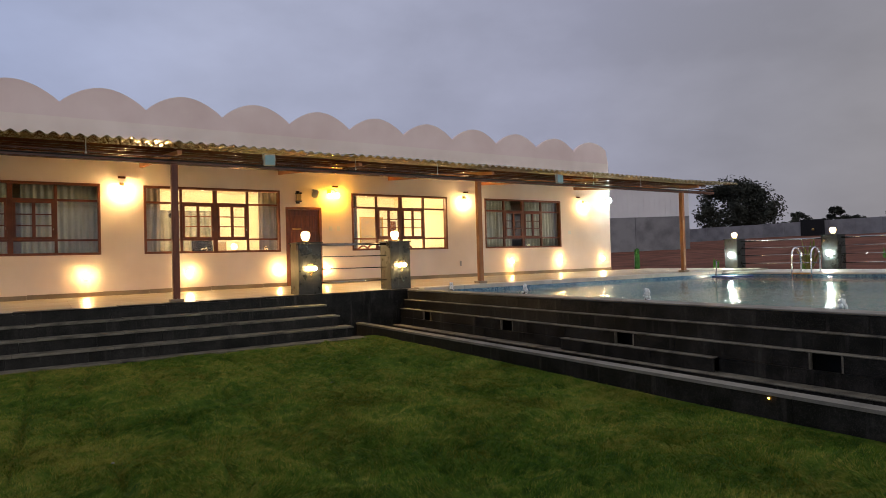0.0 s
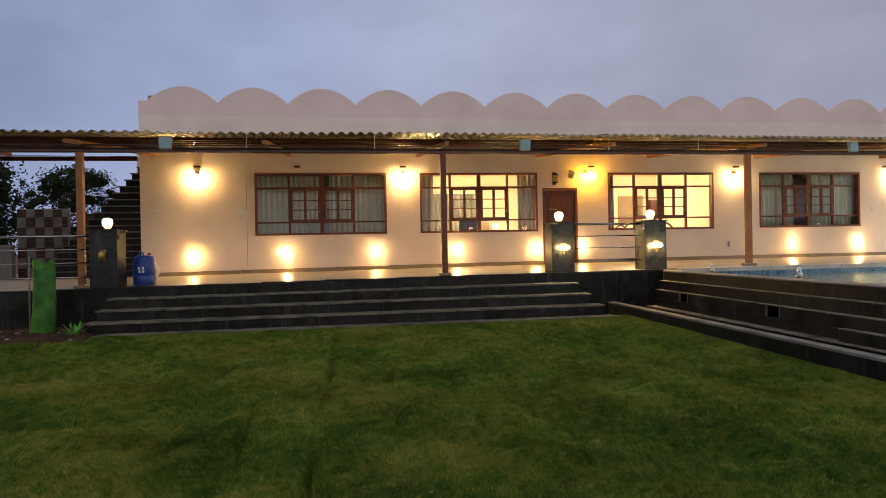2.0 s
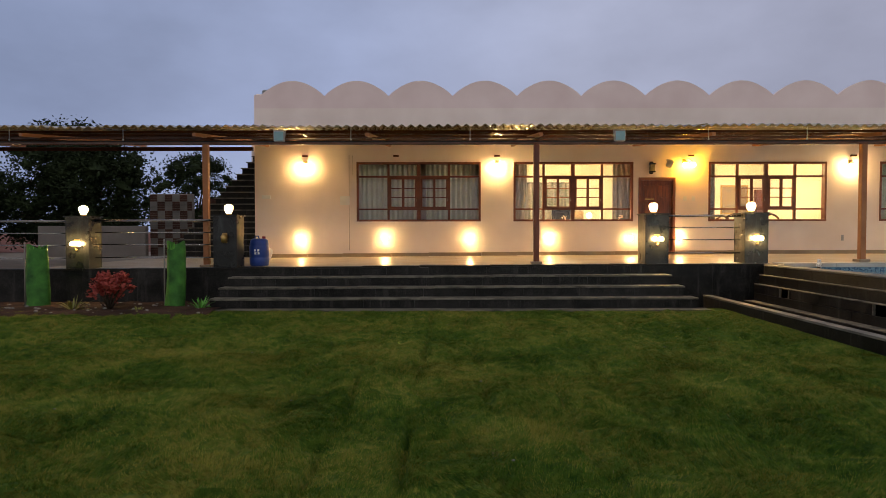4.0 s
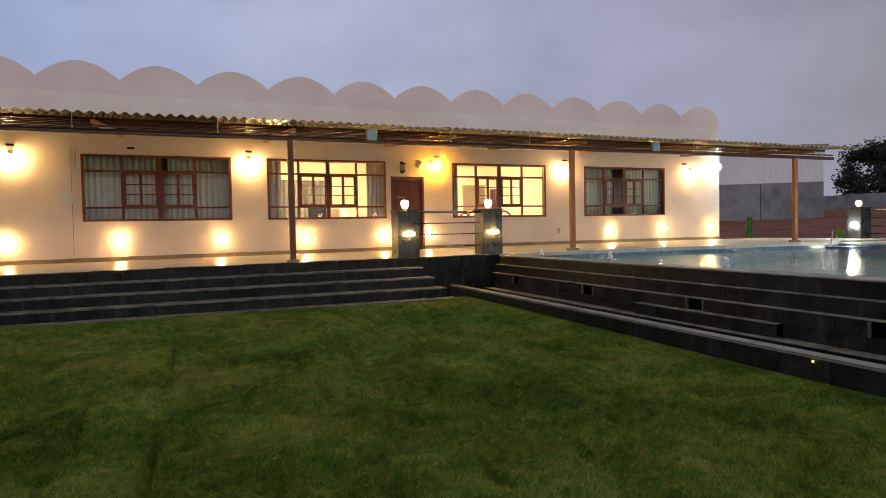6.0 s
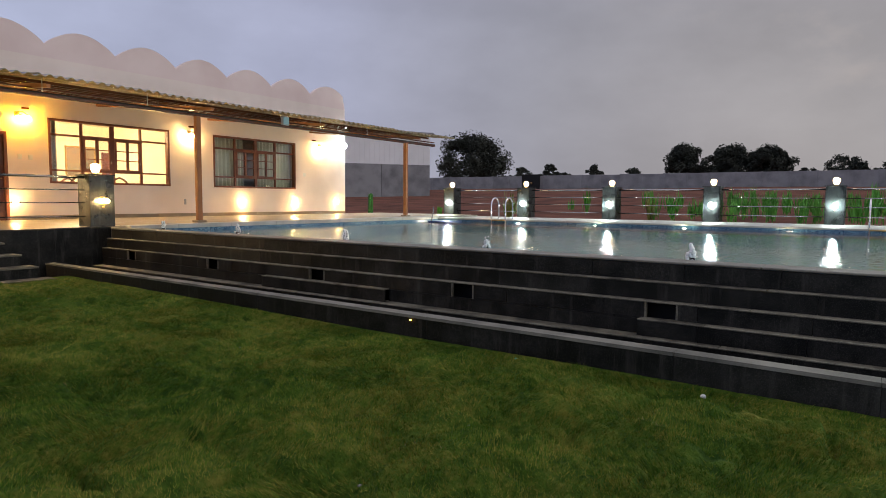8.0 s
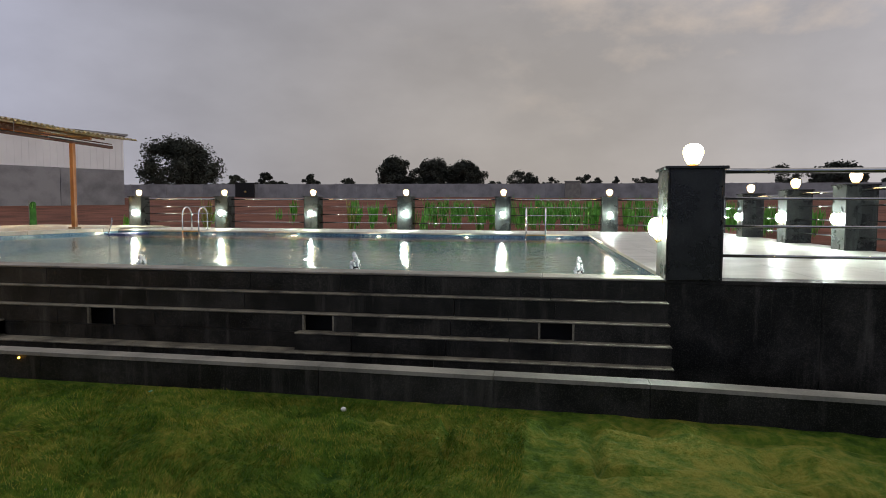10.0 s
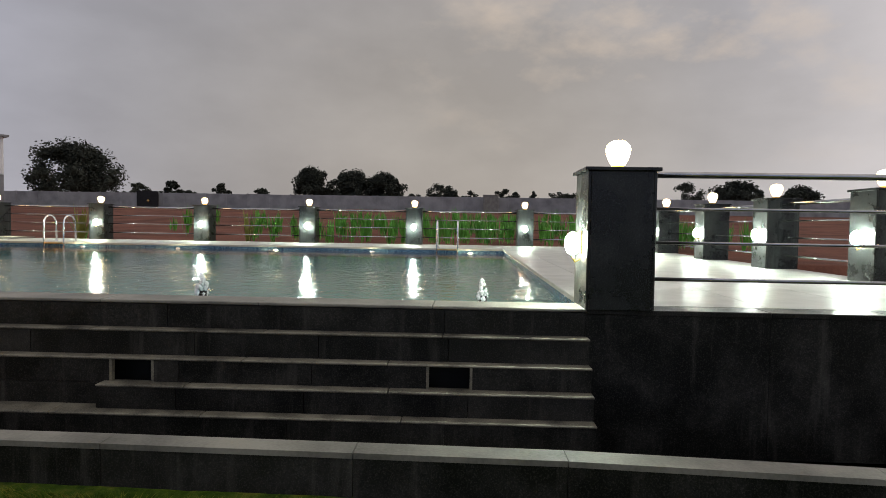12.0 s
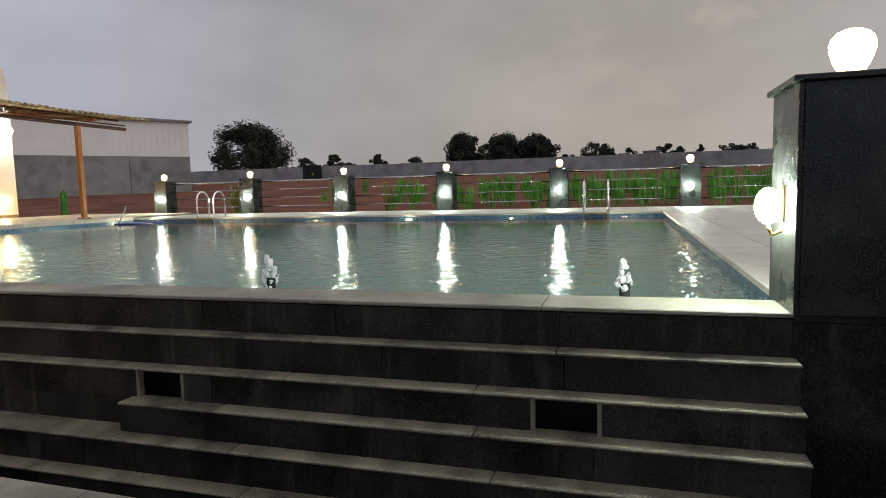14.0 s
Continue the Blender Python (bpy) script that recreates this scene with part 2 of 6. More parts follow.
def granite_material(name, dark, light, rough, ior, dust):
    """Black granite: a crystal speckle, paler lime runs down the face, and dust in cloudy patches; each slab differs a little."""
    m, n, l, p = nodes_of(name)
    geo = n.new("ShaderNodeNewGeometry")

    def tex(scale, detail, stretch=(1, 1, 1), rough_=0.6):
        mp = n.new("ShaderNodeMapping")
        mp.inputs["Scale"].default_value = stretch
        l.new(geo.outputs["Position"], mp.inputs[0])
        t = n.new("ShaderNodeTexNoise")
        t.inputs["Scale"].default_value, t.inputs["Detail"].default_value, t.inputs["Roughness"].default_value = scale, detail, rough_
        l.new(mp.outputs[0], t.inputs["Vector"])
        return t.outputs["Fac"]

    def span(value, lo, hi, to=1.0):
        r = n.new("ShaderNodeMapRange")
        r.inputs["From Min"].default_value, r.inputs["From Max"].default_value, r.inputs["To Max"].default_value = lo, hi, to
        l.new(value, r.inputs["Value"])
        return r.outputs[0]

    def calc(op, a, b):
        c = n.new("ShaderNodeMath")
        c.operation = op
        for k, v in enumerate((a, b)):
            if isinstance(v, float):
                c.inputs[k].default_value = v
            else:
                l.new(v, c.inputs[k])
        return c.outputs[0]

    speckle = span(tex(110, 3), 0.50, 0.74)
    cloud = span(tex(3.2, 5), 0.42, 0.75)
    runs = span(tex(9, 4, (1, 1, 0.10)), 0.56, 0.78, 0.8)
    oi = n.new("ShaderNodeObjectInfo")
    tone = calc("MULTIPLY", calc("POWER", oi.outputs["Random"], 3.0), 0.10)
    stain = calc("MULTIPLY", calc("ADD", calc("MULTIPLY", cloud, calc("ADD", calc("MULTIPLY", tex(38, 4), 1.4), -0.25)), runs), dust)
    fac = calc("ADD", calc("ADD", calc("MULTIPLY", speckle, 0.34), stain), tone)
    mix = n.new("ShaderNodeMix")
    mix.data_type = "RGBA"
    mix.inputs["A"].default_value, mix.inputs["B"].default_value = (*dark, 1), (*light, 1)
    l.new(fac, mix.inputs["Factor"])
    l.new(mix.outputs["Result"], p.inputs["Base Color"])
    l.new(calc("ADD", calc("MULTIPLY", cloud, 0.25), rough), p.inputs["Roughness"])
    p.inputs["IOR"].default_value = ior
    bp = n.new("ShaderNodeBump")
    bp.inputs["Strength"].default_value, bp.inputs["Distance"].default_value = 0.12, 0.003
    l.new(speckle, bp.inputs["Height"])
    l.new(bp.outputs[0], p.inputs["Normal"])
    return m


M["granite"] = granite_material("black_granite", (0.0035, 0.0038, 0.0036), (0.098, 0.094, 0.082), 0.38, 1.27, 0.50)
M["polished"] = granite_material("polished_black_granite", (0.005, 0.0058, 0.0058), (0.110, 0.122, 0.120), 0.26, 1.40, 0.45)


def grass_material(name, dark, mid, light, fine_scale=9.0, island=False):
    """Turf: broad worn patches crossed with a tufty grain that also paints relief shade, dark in the hollows; blades
    vary one by one.
    """
    m, n, l, p = nodes_of(name)
    geo = n.new("ShaderNodeNewGeometry")
    broad = n.new("ShaderNodeTexNoise")
    broad.inputs["Scale"].default_value, broad.inputs["Detail"].default_value = 0.9, 4
    l.new(geo.outputs["Position"], broad.inputs["Vector"])
    tuft = n.new("ShaderNodeTexNoise")
    tuft.inputs["Scale"].default_value, tuft.inputs["Detail"].default_value, tuft.inputs["Roughness"].default_value = fine_scale, 7, 0.65
    l.new(geo.outputs["Position"], tuft.inputs["Vector"])
    add = n.new("ShaderNodeMath")
    add.operation = "MULTIPLY_ADD"
    add.inputs[1].default_value = 0.52
    l.new(tuft.outputs["Fac"], add.inputs[0])
    half = n.new("ShaderNodeMath")
    half.operation = "MULTIPLY_ADD"
    half.inputs[2].default_value = 0.095
    half.inputs[1].default_value = 0.30
    l.new(broad.outputs["Fac"], half.inputs[0])
    l.new(half.outputs[0], add.inputs[2])
    fac = add.outputs[0]
    if island:
        isl = n.new("ShaderNodeMath")
        isl.operation = "MULTIPLY_ADD"
        isl.inputs[1].default_value = 0.24
        l.new(geo.outputs["Random Per Island"], isl.inputs[0])
        sub_ = n.new("ShaderNodeMath")
        sub_.operation = "SUBTRACT"
        sub_.inputs[1].default_value = 0.12
        l.new(fac, sub_.inputs[0])
        l.new(sub_.outputs[0], isl.inputs[2])
        fac = isl.outputs[0]
    # steep ramp: low tufts darkened, high ones lightened, in place of relief shading
    ramp = n.new("ShaderNodeValToRGB")
    e = ramp.color_ramp.elements
    e[0].position, e[0].color = 0.40, (*dark, 1)
    e[1].position, e[1].color = 0.605, (*light, 1)
    e.new(0.5).color = (*mid, 1)
    l.new(fac, ramp.inputs[0])
    l.new(ramp.outputs[0], p.inputs["Base Color"])
    p.inputs["Roughness"].default_value = 0.85
    p.inputs["Specular IOR Level"].default_value = 0.10
    bp = n.new("ShaderNodeBump")
    bp.inputs["Strength"].default_value, bp.inputs["Distance"].default_value = 1.0, 0.10
    l.new(tuft.outputs["Fac"], bp.inputs["Height"])
    l.new(bp.outputs[0], p.inputs["Normal"])
    return m


def water_material():
    m, n, l, p = nodes_of("pool_water")
    p.inputs["Base Color"].default_value = (0.48, 0.76, 0.72, 1)
    p.inputs["Roughness"].default_value = 0.02
    p.inputs["IOR"].default_value = 1.33
    p.inputs["Transmission Weight"].default_value = 1.0
    geo = n.new("ShaderNodeNewGeometry")
    a = n.new("ShaderNodeTexNoise")
    a.inputs["Scale"].default_value, a.inputs["Detail"].default_value = 6.5, 2
    b = n.new("ShaderNodeTexNoise")
    b.inputs["Scale"].default_value, b.inputs["Detail"].default_value = 21.0, 2
    l.new(geo.outputs["Position"], a.inputs["Vector"])
    l.new(geo.outputs["Position"], b.inputs["Vector"])
    s = n.new("ShaderNodeMath")
    s.operation = "MULTIPLY_ADD"
    s.inputs[1].default_value = 0.36
    l.new(b.outputs["Fac"], s.inputs[0])
    l.new(a.outputs["Fac"], s.inputs[2])
    # livelier round the spouts, calm towards the far wall
    sep = n.new("ShaderNodeSeparateXYZ")
    l.new(geo.outputs["Position"], sep.inputs[0])
    calm = n.new("ShaderNodeMapRange")
    calm.inputs["From Min"].default_value, calm.inputs["From Max"].default_value = 13.0, 19.5
    calm.inputs["To Min"].default_value, calm.inputs["To Max"].default_value = RIPPLE, RIPPLE * 0.16
    l.new(sep.outputs["X"], calm.inputs["Value"])
    bp = n.new("ShaderNodeBump")
    bp.inputs["Strength"].default_value = 1.0
    l.new(calm.outputs[0], bp.inputs["Distance"])
    l.new(s.outputs[0], bp.inputs["Height"])
    l.new(bp.outputs[0], p.inputs["Normal"])
    return m


def mosaic_material(name, dark, light):
    """Small square pool mosaic, 25 mm, with pale joints."""
    m, n, l, p = nodes_of(name)
    geo = n.new("ShaderNodeNewGeometry")
    sn = n.new("ShaderNodeVectorMath")
    sn.operation = "SNAP"
    sn.inputs[1].default_value = (0.025, 0.025, 0.025)
    off = n.new("ShaderNodeVectorMath")
    off.inputs[1].default_value = (0.0017, 0.0017, 0.0017)
    l.new(geo.outputs["Position"], off.inputs[0])
    l.new(off.outputs[0], sn.inputs[0])
    wn_ = n.new("ShaderNodeTexWhiteNoise")
    l.new(sn.outputs[0], wn_.inputs["Vector"])
    mix = n.new("ShaderNodeMix")
    mix.data_type = "RGBA"
    mix.inputs["A"].default_value, mix.inputs["B"].default_value = (*dark, 1), (*light, 1)
    l.new(wn_.outputs["Value"], mix.inputs["Factor"])
    l.new(mix.outputs["Result"], p.inputs["Base Color"])
    p.inputs["Roughness"].default_value = 0.15
    return m


def glass_material():
    m, n, l, p = nodes_of("window_glass")
    p.inputs["Base Color"].default_value = (0.97, 0.98, 0.97, 1)
    p.inputs["Roughness"].default_value = 0.0
    p.inputs["IOR"].default_value = 1.45
    p.inputs["Transmission Weight"].default_value = 1.0
    return m


M["grass"] = grass_material("lawn_turf", (0.022, 0.062, 0.005), (0.070, 0.122, 0.012), (0.185, 0.185, 0.030))
M["blade"] = grass_material("grass_blade", (0.042, 0.112, 0.009), (0.124, 0.196, 0.020), (0.305, 0.275, 0.050), 5.0, True)
M["straw"] = grass_material("dry_grass_blade", (0.10, 0.085, 0.030), (0.20, 0.17, 0.070), (0.32, 0.28, 0.14), 5.0, True)
M["water"], M["glass"] = water_material(), glass_material()
M["mosaic"] = mosaic_material("blue_pool_mosaic", (0.02, 0.07, 0.16), (0.16, 0.30, 0.42))
M["basin"] = mosaic_material("teal_pool_mosaic", (0.085, 0.25, 0.22), (0.20, 0.40, 0.355))


# ---------------------------------------------------------------- mesh helpers
def part(name, bm, material, parent=None, label=""):
    """Links a bmesh as one mesh object, under a parent where one is given."""
    me = bpy.data.meshes.new(name)
    bm.to_mesh(me)
    bm.free()
    me.materials.append(M[material] if isinstance(material, str) else material)
    ob = new(name, me)
    ob.parent = parent
    if label:
        ob["label"] = label
    return ob


def thing(name, x, y, z, label, category, group="", kind=""):
    """An Empty at the base of a thing; its parts are built in local coordinates."""
    ob = new(name)
    ob.location = (x, y, z)
    ob.empty_display_size = 0.1
    return tagged(ob, label, category, group, kind)


def add_box(bm, x0, x1, y0, y1, z0, z1, bevel=0.0, segments=1):
    r = bmesh.ops.create_cube(bm, size=1.0)
    for v in r["verts"]:
        v.co = Vector(((x0 + x1) / 2 + v.co.x * (x1 - x0), (y0 + y1) / 2 + v.co.y * (y1 - y0), (z0 + z1) / 2 + v.co.z * (z1 - z0)))
    if bevel:
        edges = {e for v in r["verts"] for e in v.link_edges}
        bmesh.ops.bevel(bm, geom=list(edges), offset=bevel, segments=segments, affect="EDGES", profile=0.5)
    return bm


def box(x0, x1, y0, y1, z0, z1, bevel=0.0, segments=1):
    return add_box(bmesh.new(), x0, x1, y0, y1, z0, z1, bevel, segments)


def add_lathe(bm, profile, cx=0, cy=0, n=20):
    """A turned shape round the z axis from (radius, height) pairs."""
    rings = []
    for r, z in profile:
        rings.append([bm.verts.new((cx + r * math.cos(2 * math.pi * i / n), cy + r * math.sin(2 * math.pi * i / n), z)) for i in range(n)])
    for a, b in zip(rings, rings[1:]):
        for i in range(n):
            f = bm.faces.new((a[i], a[(i + 1) % n], b[(i + 1) % n], b[i]))
            f.smooth = True
    bm.faces.new(rings[0][::-1])
    bm.faces.new(rings[-1])
    return bm


def lathe(profile, cx=0, cy=0, n=20):
    return add_lathe(bmesh.new(), profile, cx, cy, n)


def add_tube(bm, points, r, n=8, r_end=None):
    """A round tube along points; it tapers to r_end."""
    pts = [Vector(p) for p in points]
    rings = []
    side = None
    for i, p in enumerate(pts):
        d = (pts[min(i + 1, len(pts) - 1)] - pts[max(i - 1, 0)]).normalized()
        if side is None:
            side = d.orthogonal().normalized()
        side = (side - d * side.dot(d)).normalized()
        up = d.cross(side)
        rr = r if r_end is None else r + (r_end - r) * i / (len(pts) - 1)
        rings.append([bm.verts.new(p + rr * (math.cos(2 * math.pi * k / n) * side + math.sin(2 * math.pi * k / n) * up)) for k in range(n)])
    for a, b in zip(rings, rings[1:]):
        for k in range(n):
            f = bm.faces.new((a[k], a[(k + 1) % n], b[(k + 1) % n], b[k]))
            f.smooth = True
    bm.faces.new(rings[0][::-1])
    bm.faces.new(rings[-1])
    return bm


def tube(points, r, n=8, r_end=None):
    return add_tube(bmesh.new(), points, r, n, r_end)


def add_ball(bm, c, r, sz=1.0, u=14, v=9):
    res = bmesh.ops.create_uvsphere(bm, u_segments=u, v_segments=v, radius=r)
    for w in res["verts"]:
        w.co = Vector((w.co.x, w.co.y, w.co.z * sz)) + Vector(c)
    for f in {f for w in res["verts"] for f in w.link_faces}:
        f.smooth = True
    return bm


def ball(c, r, sz=1.0, u=14, v=9):
    return add_ball(bmesh.new(), c, r, sz, u, v)


def raw(name, verts, faces, material, parent=None, smooth=False):
    me = bpy.data.meshes.new(name)
    me.from_pydata(verts, [], faces)
    if smooth:
        me.polygons.foreach_set("use_smooth", [True] * len(me.polygons))
    me.materials.append(M[material])
    ob = new(name, me)
    ob.parent = parent
    return ob


def lerp_table(x, table):
    if x <= table[0][0]:
        return table[0][1]
    for (a, za), (b, zb) in zip(table, table[1:]):
        if x <= b:
            return za + (zb - za) * (x - a) / (b - a)
    return table[-1][1]


# ---------------------------------------------------------------- levels of the plan (0 = pool coping)
FRONT = -4.75        # front edge of the veranda floor
POOL_W, POOL_E, POOL_N, POOL_S = 11.70, 22.20, -4.90, -18.45
EDGE_W = 11.44       # outer face of the pool's west coping
DECK_E, DECK_S = 24.95, -22.3
HOUSE_X0, HOUSE_X1 = 0.05, 22.83
WATER = -0.11


def tz(x):
    """Height of the veranda floor: the slab falls a little to the west."""
    return lerp_table(x, [(-14, -0.14), (0, -0.06), (7, 0.0), (10, 0.015), (13, 0.04), (17, 0.045), (23, 0.05)])


def lawn_z(x, y):
    z = -0.755 - 0.075 * min(max((-y - 6) / 6, 0), 1.0)
    calm = min(max((10.3 - x) / 0.4, 0.0), 1.0) * min(max((-y - 5.9) / 0.5, 0.0), 1.0)
    if calm == 0.0:
        return z
    z += 0.035 * calm * noise.noise((x * 0.8, y * 0.8, 0)) + calm * (0.13 * abs(noise.noise((x * 1.3, y * 1.9, 3))) + 0.085 * abs(noise.noise((x * 3.4, y * 4.6, 8))) + 0.04 * abs(noise.noise((x * 8.0, y * 9.0, 5))) - 0.06)
    # seams between the laid turf pieces
    wx = x + 0.09 * noise.noise((x * 0.9, y * 0.9, 11))
    wy = y + 0.12 * noise.noise((x * 0.9, y * 0.9, 15))
    row = math.floor(wx / 0.62)
    su = abs((wx / 0.62) % 1 - 0.5) * 2
    sv = abs((wy / 0.95 + 0.37 * row) % 1 - 0.5) * 2
    seam = max((su - 0.80) / 0.20, (sv - 0.87) / 0.13, 0.0) ** 1.5
    return z - 0.13 * calm * seam * (0.5 + 1.1 * noise.noise((x * 1.3, y * 1.3, 21)))


def ground_z(x, y):
    far = math.hypot(x - 8, y + 10)
    swell = 0.25 * noise.noise((x * 0.06, y * 0.06, 7)) * min(far / 40, 1)
    if x > 21.5 or y > 1.5:
        rise = lerp_table(x, [(25.5, 0.0), (44, 0.80), (56, 1.25), (80, 2.45), (95, 2.6)]) if x > 21.5 else 0.0
        side = 0.0 if x > 21.5 else -0.12
        return -0.20 + rise + side + swell + 0.05 * noise.noise((x * 0.9, y * 0.9, 2)) * (1 if x > 25.2 else 0)
    return -1.35 + swell


# ---------------------------------------------------------------- ground, lawn
def graded(lo, hi, near0, near1, step):
    """Grid lines: even steps from near0 to near1 and growing ones out to lo and hi."""
    out = list(np.arange(near0, near1 + 1e-6, step))
    s, v = step, near0
    while v > lo:
        s *= 1.35
        v -= s
        out.insert(0, max(v, lo))
    s, v = step, out[-1]
    while v < hi:
        s *= 1.35
        v += s
        out.append(min(v, hi))
    return out


def grid_mesh(name, xs, ys, zf, material):
    verts = [(x, y, zf(x, y)) for y in ys for x in xs]
    w = len(xs)
    faces = [(j * w + i, j * w + i + 1, (j + 1) * w + i + 1, (j + 1) * w + i) for j in range(len(ys) - 1) for i in range(w - 1)]
    return raw(name, verts, faces, material, smooth=True)


ground = grid_mesh("ground", graded(-900, 1200, -16, 52, 0.8), graded(-900, 900, -40, 14, 0.8), ground_z, "soil")
tagged(ground, "bare red earth ground round the house and pool", "ground", kind="structure")
LAWN_X = list(np.arange(-14, -3, 0.2)) + list(np.arange(-3, 10.36, 0.045))
LAWN_Y = list(np.arange(-30, -17.8, 0.2)) + list(np.arange(-17.8, -5.6, 0.045))
lawn = grid_mesh("lawn", LAWN_X, LAWN_Y, lawn_z, "grass")
tagged(lawn, "dark green lawn of uneven turf pieces", "lawn", kind="structure")


def seam_at(x, y):
    """1 on the seams between turf pieces, 0 away from them."""
    wx = x + 0.09 * noise.noise((x * 0.9, y * 0.9, 11))
    wy = y + 0.12 * noise.noise((x * 0.9, y * 0.9, 15))
    su = abs((wx / 0.62) % 1 - 0.5) * 2
    sv = abs((wy / 0.95 + 0.37 * math.floor(wx / 0.62)) % 1 - 0.5) * 2
    return max((su - 0.93) / 0.07, (sv - 0.955) / 0.045, 0.0)


def blades(name, p, z, h, half, lean, rng, material):
    k = len(p)
    turn = rng.uniform(0, 2 * np.pi, k)
    v = np.zeros((k, 3, 3), np.float32)
    v[:, 0, 0], v[:, 0, 1], v[:, 0, 2] = p[:, 0] - half * np.cos(turn), p[:, 1] - half * np.sin(turn), z
    v[:, 1, 0], v[:, 1, 1], v[:, 1, 2] = p[:, 0] + half * np.cos(turn), p[:, 1] + half * np.sin(turn), z
    v[:, 2, 0], v[:, 2, 1], v[:, 2, 2] = p[:, 0] + lean[:, 0], p[:, 1] + lean[:, 1], z + h
    me = bpy.data.meshes.new(name)
    me.vertices.add(3 * k)
    me.vertices.foreach_set("co", v.ravel())
    me.loops.add(3 * k)
    me.loops.foreach_set("vertex_index", np.arange(3 * k, dtype=np.int32))
    me.polygons.add(k)
    me.polygons.foreach_set("loop_start", np.arange(0, 3 * k, 3, dtype=np.int32))
    me.update()
    me.materials.append(M[material])
    return new(name, me)


def on_lawn(p):
    """Heights of the lawn's mesh under the points p."""
    co = np.empty(len(lawn.data.vertices) * 3, np.float32)
    lawn.data.vertices.foreach_get("co", co)
    zs = co.reshape(len(LAWN_Y), len(LAWN_X), 3)[:, :, 2]
    gx, gy = np.interp(p[:, 0], LAWN_X, np.arange(len(LAWN_X))), np.interp(p[:, 1], LAWN_Y, np.arange(len(LAWN_Y)))
    i, j = np.minimum(gx.astype(int), len(LAWN_X) - 2), np.minimum(gy.astype(int), len(LAWN_Y) - 2)
    u, v = gx - i, gy - j
    return zs[j, i] * (1 - u) * (1 - v) + zs[j, i + 1] * u * (1 - v) + zs[j + 1, i] * (1 - u) * v + zs[j + 1, i + 1] * u * v


def field(p, scale, z):
    """Smooth noise at the points p, read from a coarse grid."""
    n0, n1 = int(17 * scale * 3) + 2, int(13 * scale * 3) + 2
    grid = np.array([[noise.noise((-6 + 17 * i / (n0 - 1)) * scale * Vector((1, 0, 0)) + Vector((0, (-18 + 13 * j / (n1 - 1)) * scale, z))) for i in range(n0)] for j in range(n1)])
    gx, gy = np.clip((p[:, 0] + 6) / 17, 0, 1) * (n0 - 1), np.clip((p[:, 1] + 18) / 13, 0, 1) * (n1 - 1)
    i, j = np.minimum(gx.astype(int), n0 - 2), np.minimum(gy.astype(int), n1 - 2)
    u, v = gx - i, gy - j
    return grid[j, i] * (1 - u) * (1 - v) + grid[j, i + 1] * u * (1 - v) + grid[j + 1, i] * (1 - u) * v + grid[j + 1, i + 1] * u * v


def grass_blades():
    """A dense mat of short blades, combed in tufts; thin dry blades along the turf seams."""
    rng = np.random.default_rng(4)
    pts = []
    for x0, x1, y0, y1, per in ((-1, 10.22, -13.8, -9.5, 9500), (6.0, 10.20, -17.2, -13.8, 9500), (-3, 10.22, -9.5, -5.95, 4800), (-6, -1, -13, -6, 1200), (0, 6.0, -16, -13.8, 1500)):
        k = int((x1 - x0) * (y1 - y0) * per)
        pts.append(np.column_stack([rng.uniform(x0, x1, k), rng.uniform(y0, y1, k)]))
    p = np.vstack(pts)
    tuft = field(p, 3.3, 5.0)
    keep = tuft > -0.55
    p, tuft = p[keep], tuft[keep]
    k = len(p)
    h = rng.uniform(0.014, 0.034, k) * (1 + 0.8 * np.clip(tuft, -0.3, 1))
    comb = np.column_stack([field(p, 1.6, 9.0), field(p, 1.6, 14.0)])
    lean = comb * 0.055 + rng.normal(0, 0.013, (k, 2))
    tagged(blades("grass", p, on_lawn(p) - 0.003, h, rng.uniform(0.0018, 0.0034, k), lean, rng, "blade"),
           "short green and yellowish grass blades on the lawn", "grass", kind="stuff")
    q = np.column_stack([rng.uniform(-3, 10.2, 220000), rng.uniform(-17, -6, 220000)])
    on = np.array([seam_at(a, b) for a, b in q]) * (0.45 + field(q, 0.9, 30.0))
    q = q[on > 0.3]
    k = len(q)
    tagged(blades("dry_grass", q, on_lawn(q), rng.uniform(0.010, 0.028, k), rng.uniform(0.0018, 0.0032, k), rng.normal(0, 0.015, (k, 2)), rng, "straw"),
           "dry straw coloured grass along the turf seams", "grass", kind="stuff")


grass_blades()


# ---------------------------------------------------------------- house walls
def wall_with_holes(name, x0, x1, z0, z1, y0, y1, holes, material, label):
    """A wall along x with openings (x0, x1, z0, z1) cut through it: built of the solid blocks between them."""
    bm = bmesh.new()
    cuts = sorted({x0, x1, *[h[0] for h in holes], *[h[1] for h in holes]})
    for a, b in zip(cuts, cuts[1:]):
        hole = [h for h in holes if h[0] <= a + 1e-6 and b <= h[1] + 1e-6]
        spans = [(z0, z1)] if not hole else [(z0, hole[0][2]), (hole[0][3], z1)]
        for lo, hi in spans:
            if hi - lo > 0.001:
                add_box(bm, a, b, y0, y1, lo, hi)
    bmesh.ops.remove_doubles(bm, verts=bm.verts, dist=0.0005)
    return tagged(part(name, bm, material), label, "wall", kind="structure")


WIN = [(2.82, 6.20), (7.09, 10.345), (12.39, 15.60), (17.04, 20.35)]
W_LO, W_HI = 0.93, 2.545
DOOR = (10.49, 11.49, 0.02, 2.12)
holes = [(a, b, W_LO, W_HI) for a, b in WIN] + [DOOR]
wall_with_holes("wall_south", HOUSE_X0, HOUSE_X1, -0.3, 4.0, 0.0, 0.23, holes, "wall", "cream painted front wall of the house under the veranda")


